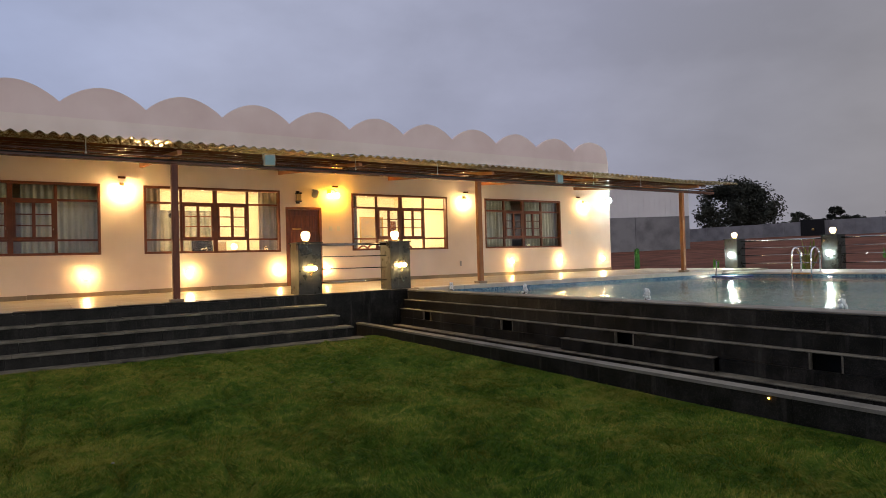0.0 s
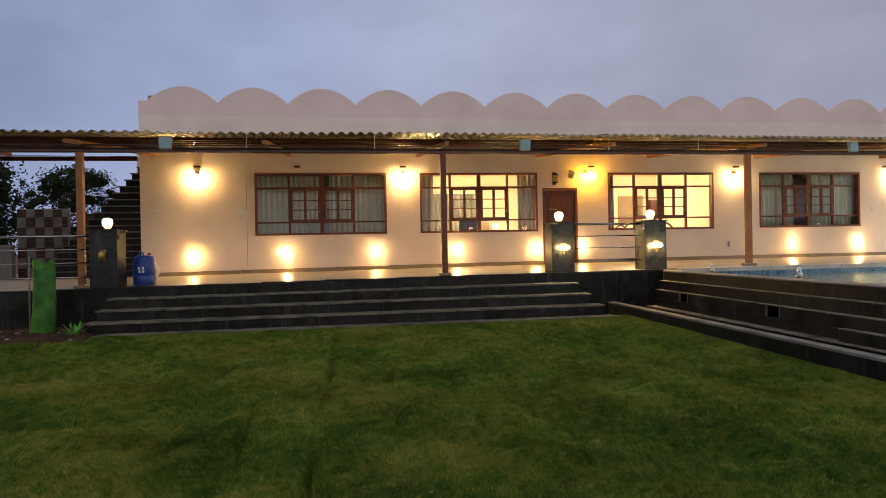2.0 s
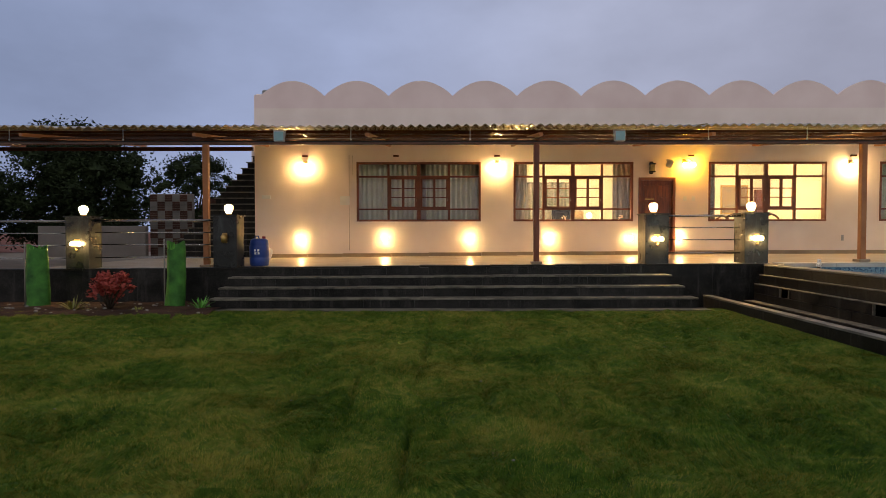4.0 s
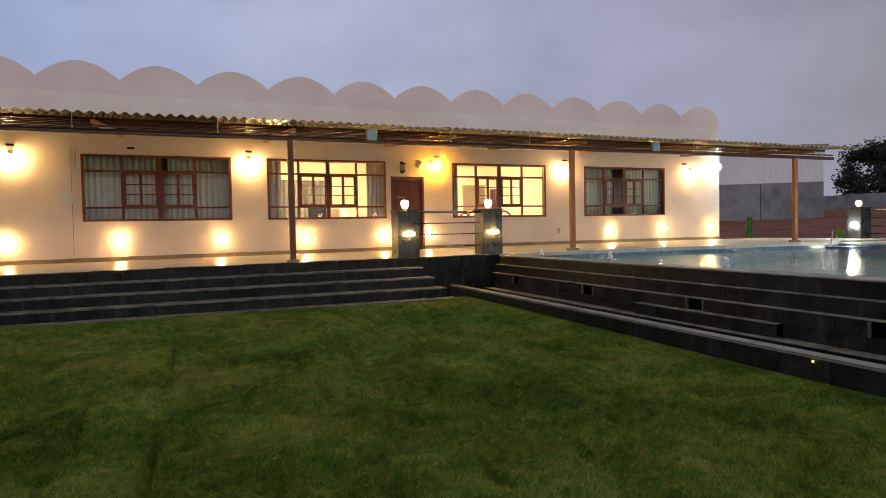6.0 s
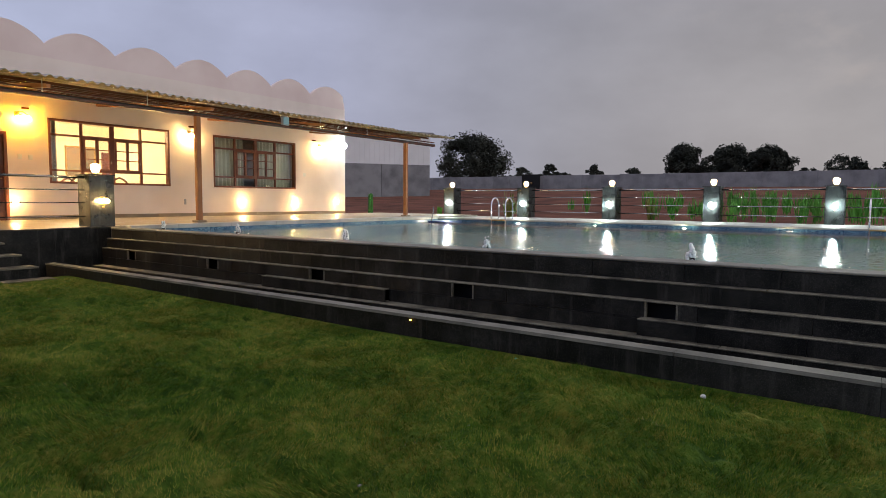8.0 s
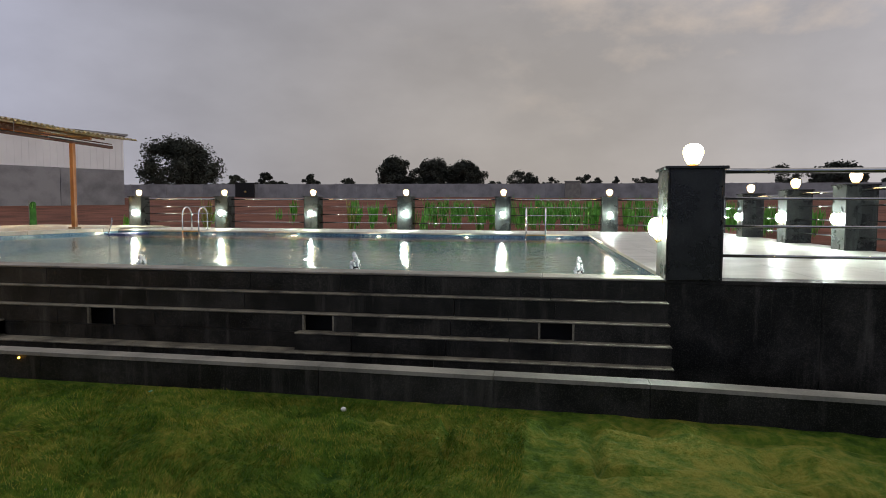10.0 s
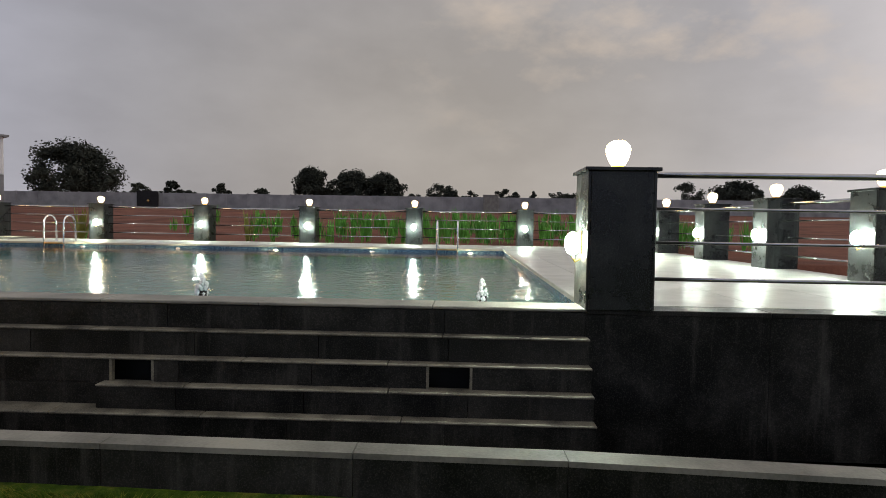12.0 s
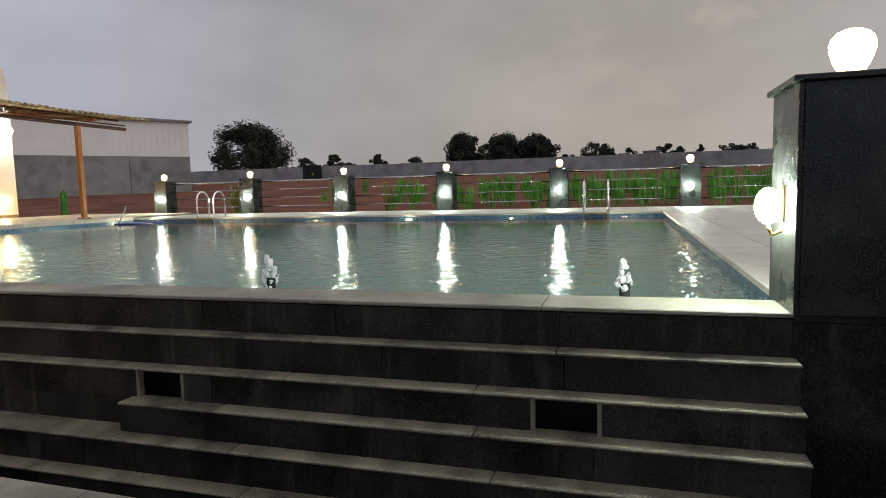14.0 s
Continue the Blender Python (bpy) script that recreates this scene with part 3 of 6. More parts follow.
def parapet():
    """The scalloped top of the front wall: one arc after another, with pointed valleys."""
    bm = bmesh.new()
    peaks = 13
    x0, x1 = 0.22, HOUSE_X1
    width = (x1 - x0) / peaks
    top = []
    for k in range(peaks):
        for j in range(16 if k < peaks - 1 else 17):
            u = j / 16
            x = x0 + (k + u) * width
            if k == peaks - 1 and u > 0.5:
                z = 4.33 + 0.41 * math.cos((u - 0.5) * math.pi) ** 0.6 if u < 0.999 else 4.33 - 0.30
            else:
                z = 4.33 + 0.41 * math.sin(u * math.pi) ** 0.85
            top.append((x, z))
    top.insert(0, (HOUSE_X0, 4.36))
    top.insert(1, (x0 - 0.001, 4.36))
    rows = []
    for x, z in top:
        rows.append([bm.verts.new((x, y, h)) for y, h in ((0.0, 4.0), (0.0, z), (0.15, z), (0.15, 4.0))])
    for a, b in zip(rows, rows[1:]):
        for k in range(4):
            bm.faces.new((a[k], b[k], b[(k + 1) % 4], a[(k + 1) % 4]))
    bm.faces.new(rows[0])
    bm.faces.new(rows[-1][::-1])
    bmesh.ops.recalc_face_normals(bm, faces=bm.faces)
    return tagged(part("parapet", bm, "parapet"), "scalloped cream parapet along the top of the house", "parapet", kind="structure")


parapet()
for nm, bm in (("wall_west", box(HOUSE_X0, HOUSE_X0 + 0.23, 0.23, 9.0, -0.3, 4.0)), ("wall_east", box(HOUSE_X1 - 0.23, HOUSE_X1, 0.23, 9.0, -0.3, 4.0)),
               ("wall_north", box(HOUSE_X0, HOUSE_X1, 9.0, 9.23, -0.3, 4.0))):
    tagged(part(nm, bm, "wall"), "cream painted outer wall of the house", "wall", kind="structure")
tagged(part("parapet", box(HOUSE_X0 - 0.0, HOUSE_X0 + 0.22, 0.15, 9.2, 4.004, 4.42, 0.02), "wall"), "low cream parapet along the side roof edge", "parapet", kind="structure")
tagged(part("ceiling", box(HOUSE_X0 + 0.23, HOUSE_X1 - 0.23, 0.23, 9.0, 2.95, 3.1), "inside"), "white plastered ceiling inside the house", "ceiling", kind="structure")
tagged(part("roof_slab", box(HOUSE_X0 + 0.23, HOUSE_X1 - 0.23, 0.23, 9.0, 3.8, 3.98), "concrete"), "flat concrete roof slab of the house", "roof", kind="structure")
tagged(part("floor_inside", box(HOUSE_X0 + 0.23, HOUSE_X1 - 0.23, 0.23, 9.0, -0.2, 0.02), "floor"), "cream tiled floor inside the house", "floor", kind="structure")
for nm, x in (("wall_partition", 6.62), ("wall_partition", 11.62), ("wall_partition", 16.3)):
    tagged(part(nm, box(x - 0.06, x + 0.06, 0.235, 8.99, 0.02, 2.95), "inside"), "plastered partition wall between rooms", "wall", kind="structure")
tagged(part("wall_back_room", box(6.69, 11.55, 4.6, 4.72, 0.02, 2.95), "inside"), "warm lit back wall of the living room", "wall", kind="structure")
tagged(part("wall_back_room", box(11.69, 16.23, 4.6, 4.72, 0.02, 2.95), "inside"), "warm lit back wall of the dining room", "wall", kind="structure")

# ---------------------------------------------------------------- veranda floor, steps, pool surround
NX = 40


def slab(name, x0, x1, y0, y1, top, bottom, material, label, category, follow=True):
    """A floor slab whose top follows the fall of the veranda."""
    bm = bmesh.new()
    rows = []
    for i in range(NX + 1):
        x = x0 + (x1 - x0) * i / NX
        h = (tz(x) if follow else 0.0) + top
        rows.append([bm.verts.new(c) for c in ((x, y0, bottom), (x, y1, bottom), (x, y1, h), (x, y0, h))])
    for a, b in zip(rows, rows[1:]):
        for k in range(4):
            bm.faces.new((a[k], a[(k + 1) % 4], b[(k + 1) % 4], b[k]))
    bm.faces.new(rows[0][::-1])
    bm.faces.new(rows[-1])
    bmesh.ops.recalc_face_normals(bm, faces=bm.faces)
    return tagged(part(name, bm, material), label, category, kind="structure")


veranda = slab("floor", -14.0, DECK_E, FRONT + 0.04, 0.0, -0.012, -1.2, "joint", "cream tiled veranda floor in front of the house", "floor")
west_floor = slab("floor_west", -14.0, HOUSE_X0, 0.0, 7.0, -0.012, -1.2, "joint", "cream tiled floor beside the house", "floor")
deck_e = tagged(part("deck_east", box(POOL_E, DECK_E, DECK_S, FRONT + 0.04, -1.2, -0.012), "joint"), "pale stone pool deck along the far edge", "deck", kind="structure")
deck_s = tagged(part("deck_south", box(EDGE_W + 0.03, POOL_E, DECK_S, POOL_S, -1.2, -0.012), "joint"), "pale stone pool deck with large tiles", "deck", kind="structure")
basin_floor = tagged(part("pool_floor", box(POOL_W, POOL_E, POOL_S, POOL_N, -1.5, -1.3), "basin"), "pale blue mosaic pool floor", "pool", kind="structure")
for nm, b in (("pool_wall_north", (POOL_W, POOL_E, POOL_N, FRONT + 0.04, -1.3, -0.04)), ("pool_wall_south", (POOL_W, POOL_E, POOL_S - 0.004, POOL_S + 0.06, -1.3, -0.04)),
              ("pool_wall_east", (POOL_E - 0.06, POOL_E + 0.004, POOL_S + 0.06, POOL_N, -1.3, -0.04)), ("pool_wall_west", (POOL_W - 0.004, POOL_W + 0.05, POOL_S + 0.06, POOL_N, -1.3, -0.04))):
    tagged(part(nm, box(*b), "mosaic"), "blue mosaic tiled inner wall of the pool", "pool wall", kind="structure")
water = tagged(part("water", box(POOL_W + 0.05, POOL_E - 0.06, POOL_S + 0.06, POOL_N, WATER - 0.0, WATER + 0.0), "water"), "calm rippled pool water reflecting lamps", "water", kind="structure")
bm = bmesh.new()
vs = [bm.verts.new(c) for c in ((POOL_W + 0.05, POOL_S + 0.06, WATER), (POOL_E - 0.06, POOL_S + 0.06, WATER), (POOL_E - 0.06, POOL_N, WATER), (POOL_W + 0.05, POOL_N, WATER))]
bm.faces.new(vs)
bm.to_mesh(water.data)
bm.free()
water.visible_shadow = False

# west pool wall: ledges stepping down to the lawn
LEDGES = [(11.44, -0.006), (11.345, -0.192), (11.25, -0.369), (11.155, -0.532), (11.06, -0.693), (10.965, -0.86)]
# core coloured black so the vent holes read as deep shade
core = tagged(part("pool_wall_outer", box(11.49, POOL_W - 0.004, POOL_S + 0.1, FRONT - 0.0, -1.3, -0.05), "black"), "core of the stepped pool wall, blackened as shade behind the vents", "wall", kind="structure")


def pieces(name, spans, make, material, parent):
    """Slabs laid end to end as separate pieces: make(a, b) gives the bmesh of one."""
    for a, b in spans:
        part(name, make(a, b), material, parent)


def spans_of(a, b, length, jitter=0.2, gap=0.004, seed=1):
    rng = random.Random(seed)
    out, v = [], a
    while v < b - 0.05:
        w = length * (1 + rng.uniform(-jitter, jitter))
        e = b if b - (v + w) < length * 0.35 else v + w
        out.append((v + gap / 2, e - gap / 2))
        v = e
    return out


END_S, END_N = POOL_S + 0.10, FRONT - 0.03
VENTS = [(y - 0.29, y) for y in (-17.26, -15.10, -12.86, -10.47, -8.11, -5.68)]
SHORT = ((END_S, -15.05), (-11.91, -9.57))      # the third ledge was only built along these stretches


def without(spans, cuts):
    """Spans along y with the cuts taken out."""
    for c0, c1 in cuts:
        spans = [p for a, b in spans for p in ((a, min(b, c0)), (max(a, c1), b)) if p[1] - p[0] > 0.03]
    return spans


for k, (lx, lz) in enumerate(LEDGES):
    stretches = SHORT if k == 3 else ((END_S, END_N),)
    if k == 0:
        pieces("coping_slab", spans_of(END_S, FRONT - 0.01, 1.2, seed=3), lambda a, b: box(EDGE_W, POOL_W + 0.06, a, b, -0.022, 0.0, 0.005), "kerb", core)
    else:
        back = LEDGES[k - (2 if k == 4 else 1)][0] + 0.05
        for s0, s1 in stretches:
            pieces("tread_slab", spans_of(s0, s1, 1.15, seed=20 + k), lambda a, b: box(lx, back, a, b, lz - 0.016, lz, 0.005), "granite_edge", core)
    nx = lx + 0.010
    nz = LEDGES[k + 1][1] - 0.012 if k < len(LEDGES) - 1 else -1.25
    top = lz - (0.022 if k == 0 else 0.016)
    for s0, s1 in stretches:
        spans = spans_of(s0 + 0.004, s1, 1.0, seed=40 + k)
        if k == 2:
            spans = without(spans, VENTS)
        pieces("riser_slab", spans, lambda a, b: box(nx, nx + 0.03, a, b, nz, top), "granite", core)
    if k == 2:
        # where the third ledge is missing the face runs on down to the fourth
        for s0, s1 in without([(END_S, END_N)], SHORT):
            pieces("riser_slab", spans_of(s0, s1, 1.0, seed=47), lambda a, b: box(nx, nx + 0.03, a, b, LEDGES[4][1] - 0.012, nz - 0.003), "granite", core)
        for a, b in VENTS:
            for c in (a, b):
                part("vent_jamb", box(nx - 0.003, nx + 0.034, c - 0.009, c + 0.009, nz, top), "granite_edge", core)

# kerb between lawn and pool wall
KERB = [(10.24, -4.80, -0.585), (10.30, -9.5, -0.60), (10.29, -15.0, -0.60), (10.23, -18.0, -0.60), (10.08, -20.0, -0.60), (9.6, -27.0, -0.61)]


def kerb_at(y):
    x = lerp_table(-y, [(-p[1], p[0]) for p in KERB])
    z = lerp_table(-y, [(-p[1], p[2]) for p in KERB])
    return x, z


kerb = thing("kerb", 0, 0, 0, "long black kerb with a pale stone top beside the lawn", "kerb", kind="structure")
for a, b in spans_of(-27.0, -4.82, 1.3, seed=9):
    (xa, za), (xb, zb) = kerb_at(a), kerb_at(b)
    for nm, mat, lo, hi, o0, o1 in (("top_slab", "kerb", -0.03, 0.0, 0.0, 0.155), ("face_slab", "granite", -0.5, -0.03, 0.010, 0.146)):
        bm = bmesh.new()
        q = [[bm.verts.new((x + o, y, z + h)) for o, h in ((o0, lo), (o1, lo), (o1, hi), (o0, hi))] for x, y, z in ((xa, a, za), (xb, b, zb))]
        for k in range(4):
            bm.faces.new((q[0][k], q[0][(k + 1) % 4], q[1][(k + 1) % 4], q[1][k]))
        bm.faces.new(q[0][::-1])
        bm.faces.new(q[1])
        bmesh.ops.recalc_face_normals(bm, faces=bm.faces)
        part(nm, bm, mat, kerb)
bm = bmesh.new()
ys = [p[1] for p in KERB]
q = [[bm.verts.new((xx, y, -1.0)) for xx in (kerb_at(y)[0] + 0.1, 11.4)] for y in ys]
for a, b in zip(q, q[1:]):
    bm.faces.new((a[0], a[1], b[1], b[0]))
bmesh.ops.solidify(bm, geom=bm.faces, thickness=0.2)
bmesh.ops.recalc_face_normals(bm, faces=bm.faces)
trough = tagged(part("channel_floor", bm, "granite"), "dark drain channel between kerb and pool wall", "channel", kind="structure")

# steps up to the veranda
STEP_X0, STEP_X1 = 1.14, 9.42
steps = thing("steps", 0, 0, 0, "wide black granite steps with worn pale edges", "steps", kind="structure")
for k in range(5):
    ex0, ex1 = STEP_X0 - 0.075 * k, STEP_X1 + 0.13 * k
    y0 = FRONT - 0.30 * k
    for a, b in spans_of(ex0, ex1, 1.25, seed=60 + k):
        h = 0.5 * (tz(a) + tz(b)) * (1 - k / 4.5) - 0.185 * k
        part("tread_slab", box(a, b, y0 - (0.02 if k else 0.0), y0 + 0.33, h - 0.03, h + (0.0 if k else 0.002), 0.004), "granite" if k == 0 else "granite_edge", steps)
    for a, b in spans_of(ex0 + 0.02, ex1 - 0.02, 0.95, seed=70 + k):
        h = 0.5 * (tz(a) + tz(b)) * (1 - k / 4.5) - 0.185 * k
        part("riser_slab", box(a, b, y0, y0 + 0.32, h - 0.26 - (0.2 if k == 4 else 0), h - 0.03), "granite", steps)

# dark retaining faces of the veranda either side of the steps
front = thing("retaining_wall", 0, 0, 0, "black granite clad retaining wall of the veranda", "wall", kind="structure")
for lo, hi, sd in ((-14.0, STEP_X0 + 0.03, 5), (STEP_X1 - 0.03, EDGE_W + 0.02, 6)):
    for a, b in spans_of(lo, hi, 0.95, seed=sd):
        h = 0.5 * (tz(a) + tz(b))
        part("cladding_slab", box(a, b, FRONT - 0.0, FRONT + 0.038, -1.3, h - 0.035), "granite", front)
        part("edge_slab", box(a, b, FRONT - 0.012, FRONT + 0.25, h - 0.035, h - 0.001, 0.004), "granite", front)
for a, b in spans_of(DECK_S, POOL_S + 0.118, 0.93, seed=8):
    part("cladding_slab", box(EDGE_W + 0.0, EDGE_W + 0.028, a, b, -1.3, -0.035), "granite", front)
    part("edge_slab", box(EDGE_W - 0.012, EDGE_W + 0.25, a, b, -0.035, 0.0, 0.004), "granite", front)

# floor tiles
for x0, x1, y0, y1, dx, dy, parent, follow in ((-3.0, 24.9, FRONT + 0.26, -0.02, 1.2, 0.75, veranda, True), (POOL_E + 0.4, DECK_E, DECK_S, POOL_N - 0.0, 1.2, 1.2, deck_e, False),
                                               (EDGE_W + 0.26, POOL_E + 0.4, DECK_S, POOL_S - 0.36, 1.2, 0.8, deck_s, False)):
    nx, ny = max(1, round((x1 - x0) / dx)), max(1, round((y1 - y0) / dy))
    for i in range(nx):
        for j in range(ny):
            a, b = x0 + (x1 - x0) * i / nx, x0 + (x1 - x0) * (i + 1) / nx
            c, d = y0 + (y1 - y0) * j / ny, y0 + (y1 - y0) * (j + 1) / ny
            ha, hb = (tz(a), tz(b)) if follow else (0, 0)
            bm = box(a + 0.002, b - 0.002, c + 0.002, d - 0.002, -0.03, 0)
            for v in bm.verts:
                v.co.z += ha if v.co.x < (a + b) / 2 else hb
            part("tile", bm, "floor" if follow else "coping", parent)
for a, b in spans_of(POOL_S - 0.36, POOL_N, 1.2, seed=12):
    part("coping_slab", box(POOL_E - 0.08, POOL_E + 0.4, a, b, -0.045, 0.0, 0.006), "coping", deck_e)
for a, b in spans_of(EDGE_W + 0.55, POOL_E - 0.08, 1.2, seed=13):
    part("coping_slab", box(a, b, POOL_S - 0.36, POOL_S + 0.08, -0.045, 0.0, 0.006), "coping", deck_s)
for a, b in spans_of(POOL_W + 0.06, POOL_E, 1.2, seed=14):
    part("coping_slab", box(a, b, POOL_N - 0.02, FRONT + 0.26, -0.045, 0.5 * (tz(a) + tz(b)), 0.006), "coping", veranda)
for lo, hi in ((HOUSE_X0, DOOR[0]), (DOOR[1], HOUSE_X1)):
    for a, b in spans_of(lo, hi, 1.2, seed=15):
        h = 0.5 * (tz(a) + tz(b))
        part("skirting_tile", box(a, b, -0.014, 0.0, h, h + 0.10, 0.003), "skirting", veranda)


# ---------------------------------------------------------------- veranda roof
EAVE_Y, EAVE_Z, TOP_Z = -5.05, 2.66, 3.22
ROOF_X0, ROOF_X1 = -13.0, 22.9
POSTS = (-6.2, 0.42, 7.05, 13.6, 21.05)


def roof_z(y):
    return EAVE_Z + (TOP_Z - EAVE_Z) * (y - EAVE_Y) / (0.0 - EAVE_Y)


veranda_roof = thing("veranda_roof", 0, 0, 0, "lean-to veranda roof of corrugated cement sheets on timber beams", "roof")
pitch = 0.1757
sheet_w = pitch * 6
k = 0
x = ROOF_X0
rng = random.Random(2)
while x < ROOF_X1 - 0.1:
    bm = bmesh.new()
    n = 6 * 10 + 5
    drop = rng.uniform(-0.02, 0.02)
    lift = 0.004 * (k % 2)
    y_out = EAVE_Y - rng.uniform(-0.03, 0.03)
    grid = []
    for i in range(n + 1):
        u = x + sheet_w * i / (n - 5)
        w = 0.024 * math.cos(2 * math.pi * (u - ROOF_X0) / pitch)
        col = []
        for t in (0, 0.5, 1.0):
            y = y_out + (0.0 - y_out) * t
            col.append((u, y, roof_z(y) + w + lift + drop * (1 - t)))
        grid.append([bm.verts.new(c) for c in col] + [bm.verts.new((c[0], c[1], c[2] - 0.009)) for c in col])
    for a, b in zip(grid, grid[1:]):
        for s, e in ((0, 1), (1, 2), (4, 3), (5, 4)):
            bm.faces.new((a[s], a[e], b[e], b[s])).smooth = True
        bm.faces.new([bm.verts.new(v.co) for v in (a[3], a[0], b[0], b[3])])
    bmesh.ops.recalc_face_normals(bm, faces=bm.faces)
    ends = [f for f in bm.faces if abs(f.normal.y) > 0.8]
    for f in ends:
        f.material_index = 1
    part("roof_sheet", bm, "sheet", veranda_roof).data.materials.append(M["sheet_edge"])
    x += sheet_w
    k += 1
for y in (-4.05, -3.4, -2.75, -2.1, -1.45, -0.8, -0.2):
    z = roof_z(y) - 0.036
    part("purlin", box(ROOF_X0 + 0.1, ROOF_X1 - 0.15, y - 0.022, y + 0.022, z - 0.055, z, 0.006), "timber", veranda_roof)
part("front_beam", box(ROOF_X0 + 0.1, ROOF_X1 - 0.3, -4.46, -4.34, 2.395, 2.475, 0.008), "timber", veranda_roof)
part("packing_rail", box(ROOF_X0 + 0.1, ROOF_X1 - 0.3, -4.43, -4.37, 2.515, 2.545, 0.004), "timber", veranda_roof)
rafters = [p for p in POSTS] + [p + 3.3 for p in POSTS]
for x in rafters:
    if x > ROOF_X1 - 0.4:
        continue
    bm = bmesh.new()
    q = [[bm.verts.new((x + o, y, z)) for o in (-0.035, 0.035)] for y, z in ((-4.98, roof_z(-4.98) - 0.19), (0.0, roof_z(0) - 0.26), (0.0, roof_z(0) - 0.13), (-4.98, roof_z(-4.98) - 0.125))]
    for i in range(4):
        bm.faces.new((q[i][0], q[i][1], q[(i + 1) % 4][1], q[(i + 1) % 4][0]))
    bm.faces.new([r[0] for r in q])
    bm.faces.new([r[1] for r in q][::-1])
    bmesh.ops.recalc_face_normals(bm, faces=bm.faces)
    part("rafter", bm, "orange", veranda_roof)
for x in (-3.2, -1.0, 3.4, 5.7, 10.3, 12.2, 16.9, 18.7):
    part("hanger_rod", add_ball(tube([(x, -4.86, 2.665), (x, -4.86, 2.41)], 0.006, 6), (x, -4.86, 2.43), 0.018), "grey", veranda_roof)
tagged(part("conduit", tube([(ROOF_X0 + 1, -4.472, 2.45), (ROOF_X1 - 1.5, -4.472, 2.45)], 0.011, 6), "black"), "dark electric conduit along the veranda beam", "conduit")
for i, x in enumerate(POSTS):
    p = thing("veranda_post", x, -4.4, tz(x), "brown painted square timber veranda post", "post", "veranda posts")
    part("shaft", box(-0.055, 0.055, -0.055, 0.055, 0.0, 2.40 - tz(x), 0.006), "orange" if i in (0, 1, 3, 4) else "wood", p)
    part("base_plate", box(-0.11, 0.11, -0.11, 0.11, 0.0, 0.05, 0.006), "skirting", p)


# ---------------------------------------------------------------- lamps
def wall_lamp(x, z, mat, group, label):
    t = thing("wall_lamp", x, 0.0, z, label, "wall lamp", group)
    part("back_plate", box(-0.05, 0.05, -0.02, -0.001, 0.06, 0.17, 0.006), "brass", t)
    part("arm", tube([(0, -0.02, 0.13), (0, -0.07, 0.16), (0, -0.12, 0.13), (0, -0.12, 0.09)], 0.011, 8), "brass", t)
    part("cap", lathe([(0.02, 0.10), (0.06, 0.085), (0.065, 0.06)], 0, -0.12, 14), "brass", t)
    part("globe", ball((0, -0.12, 0.0), 0.075, 1.0), mat, t, "glowing glass globe")
    return t


def foot_lamp(x, z):
    t = thing("foot_lamp", x, 0.0, z, "small glowing round bulkhead lamp low on the wall", "wall lamp", "low wall lamps")
    bm = lathe([(0.075, 0.0), (0.08, 0.02), (0.07, 0.035)], 0, 0, 18)
    bmesh.ops.rotate(bm, verts=bm.verts, cent=(0, 0, 0), matrix=Matrix.Rotation(radians(90), 3, "X"))
    part("rim", bm, "brass", t)
    part("lens", ball((0, -0.045, 0), 0.062, 1.0), "lamp_low", t, "glowing lamp glass")
    return t


for x in (1.43, 6.64, 16.22, 21.46):
    wall_lamp(x, 2.42, "lamp_warm", "upper wall lamps", "brass wall lamp with a glowing warm glass globe")
twin = wall_lamp(11.72, 2.45, "lamp_amber", "upper wall lamps", "brass wall lamp with two glowing amber globes beside the door")
part("globe", ball((0.2, -0.12, 0.0), 0.075), "lamp_amber", twin, "glowing amber globe")
part("arm", tube([(0, -0.07, 0.16), (0.1, -0.10, 0.16), (0.2, -0.12, 0.09)], 0.011, 8), "brass", twin)
for x in (1.29, 3.59, 5.9, 8.07, 10.27, 11.6, 18.06, 20.24, 22.37):
    foot_lamp(x, 0.46 + tz(x) * 0.5)
flood = thing("flood_light", 22.62, 0.0, 2.62, "bright cool white floodlight at the house corner", "floodlight")
part("bracket", box(-0.04, 0.04, -0.10, -0.001, -0.02, 0.02), "grey", flood)
part("housing", box(-0.12, 0.12, -0.16, -0.09, -0.11, 0.11, 0.01), "grey", flood)
part("lens", ball((0, -0.165, 0), 0.10, 0.95), "lamp_flood", flood, "glowing cool white glass")


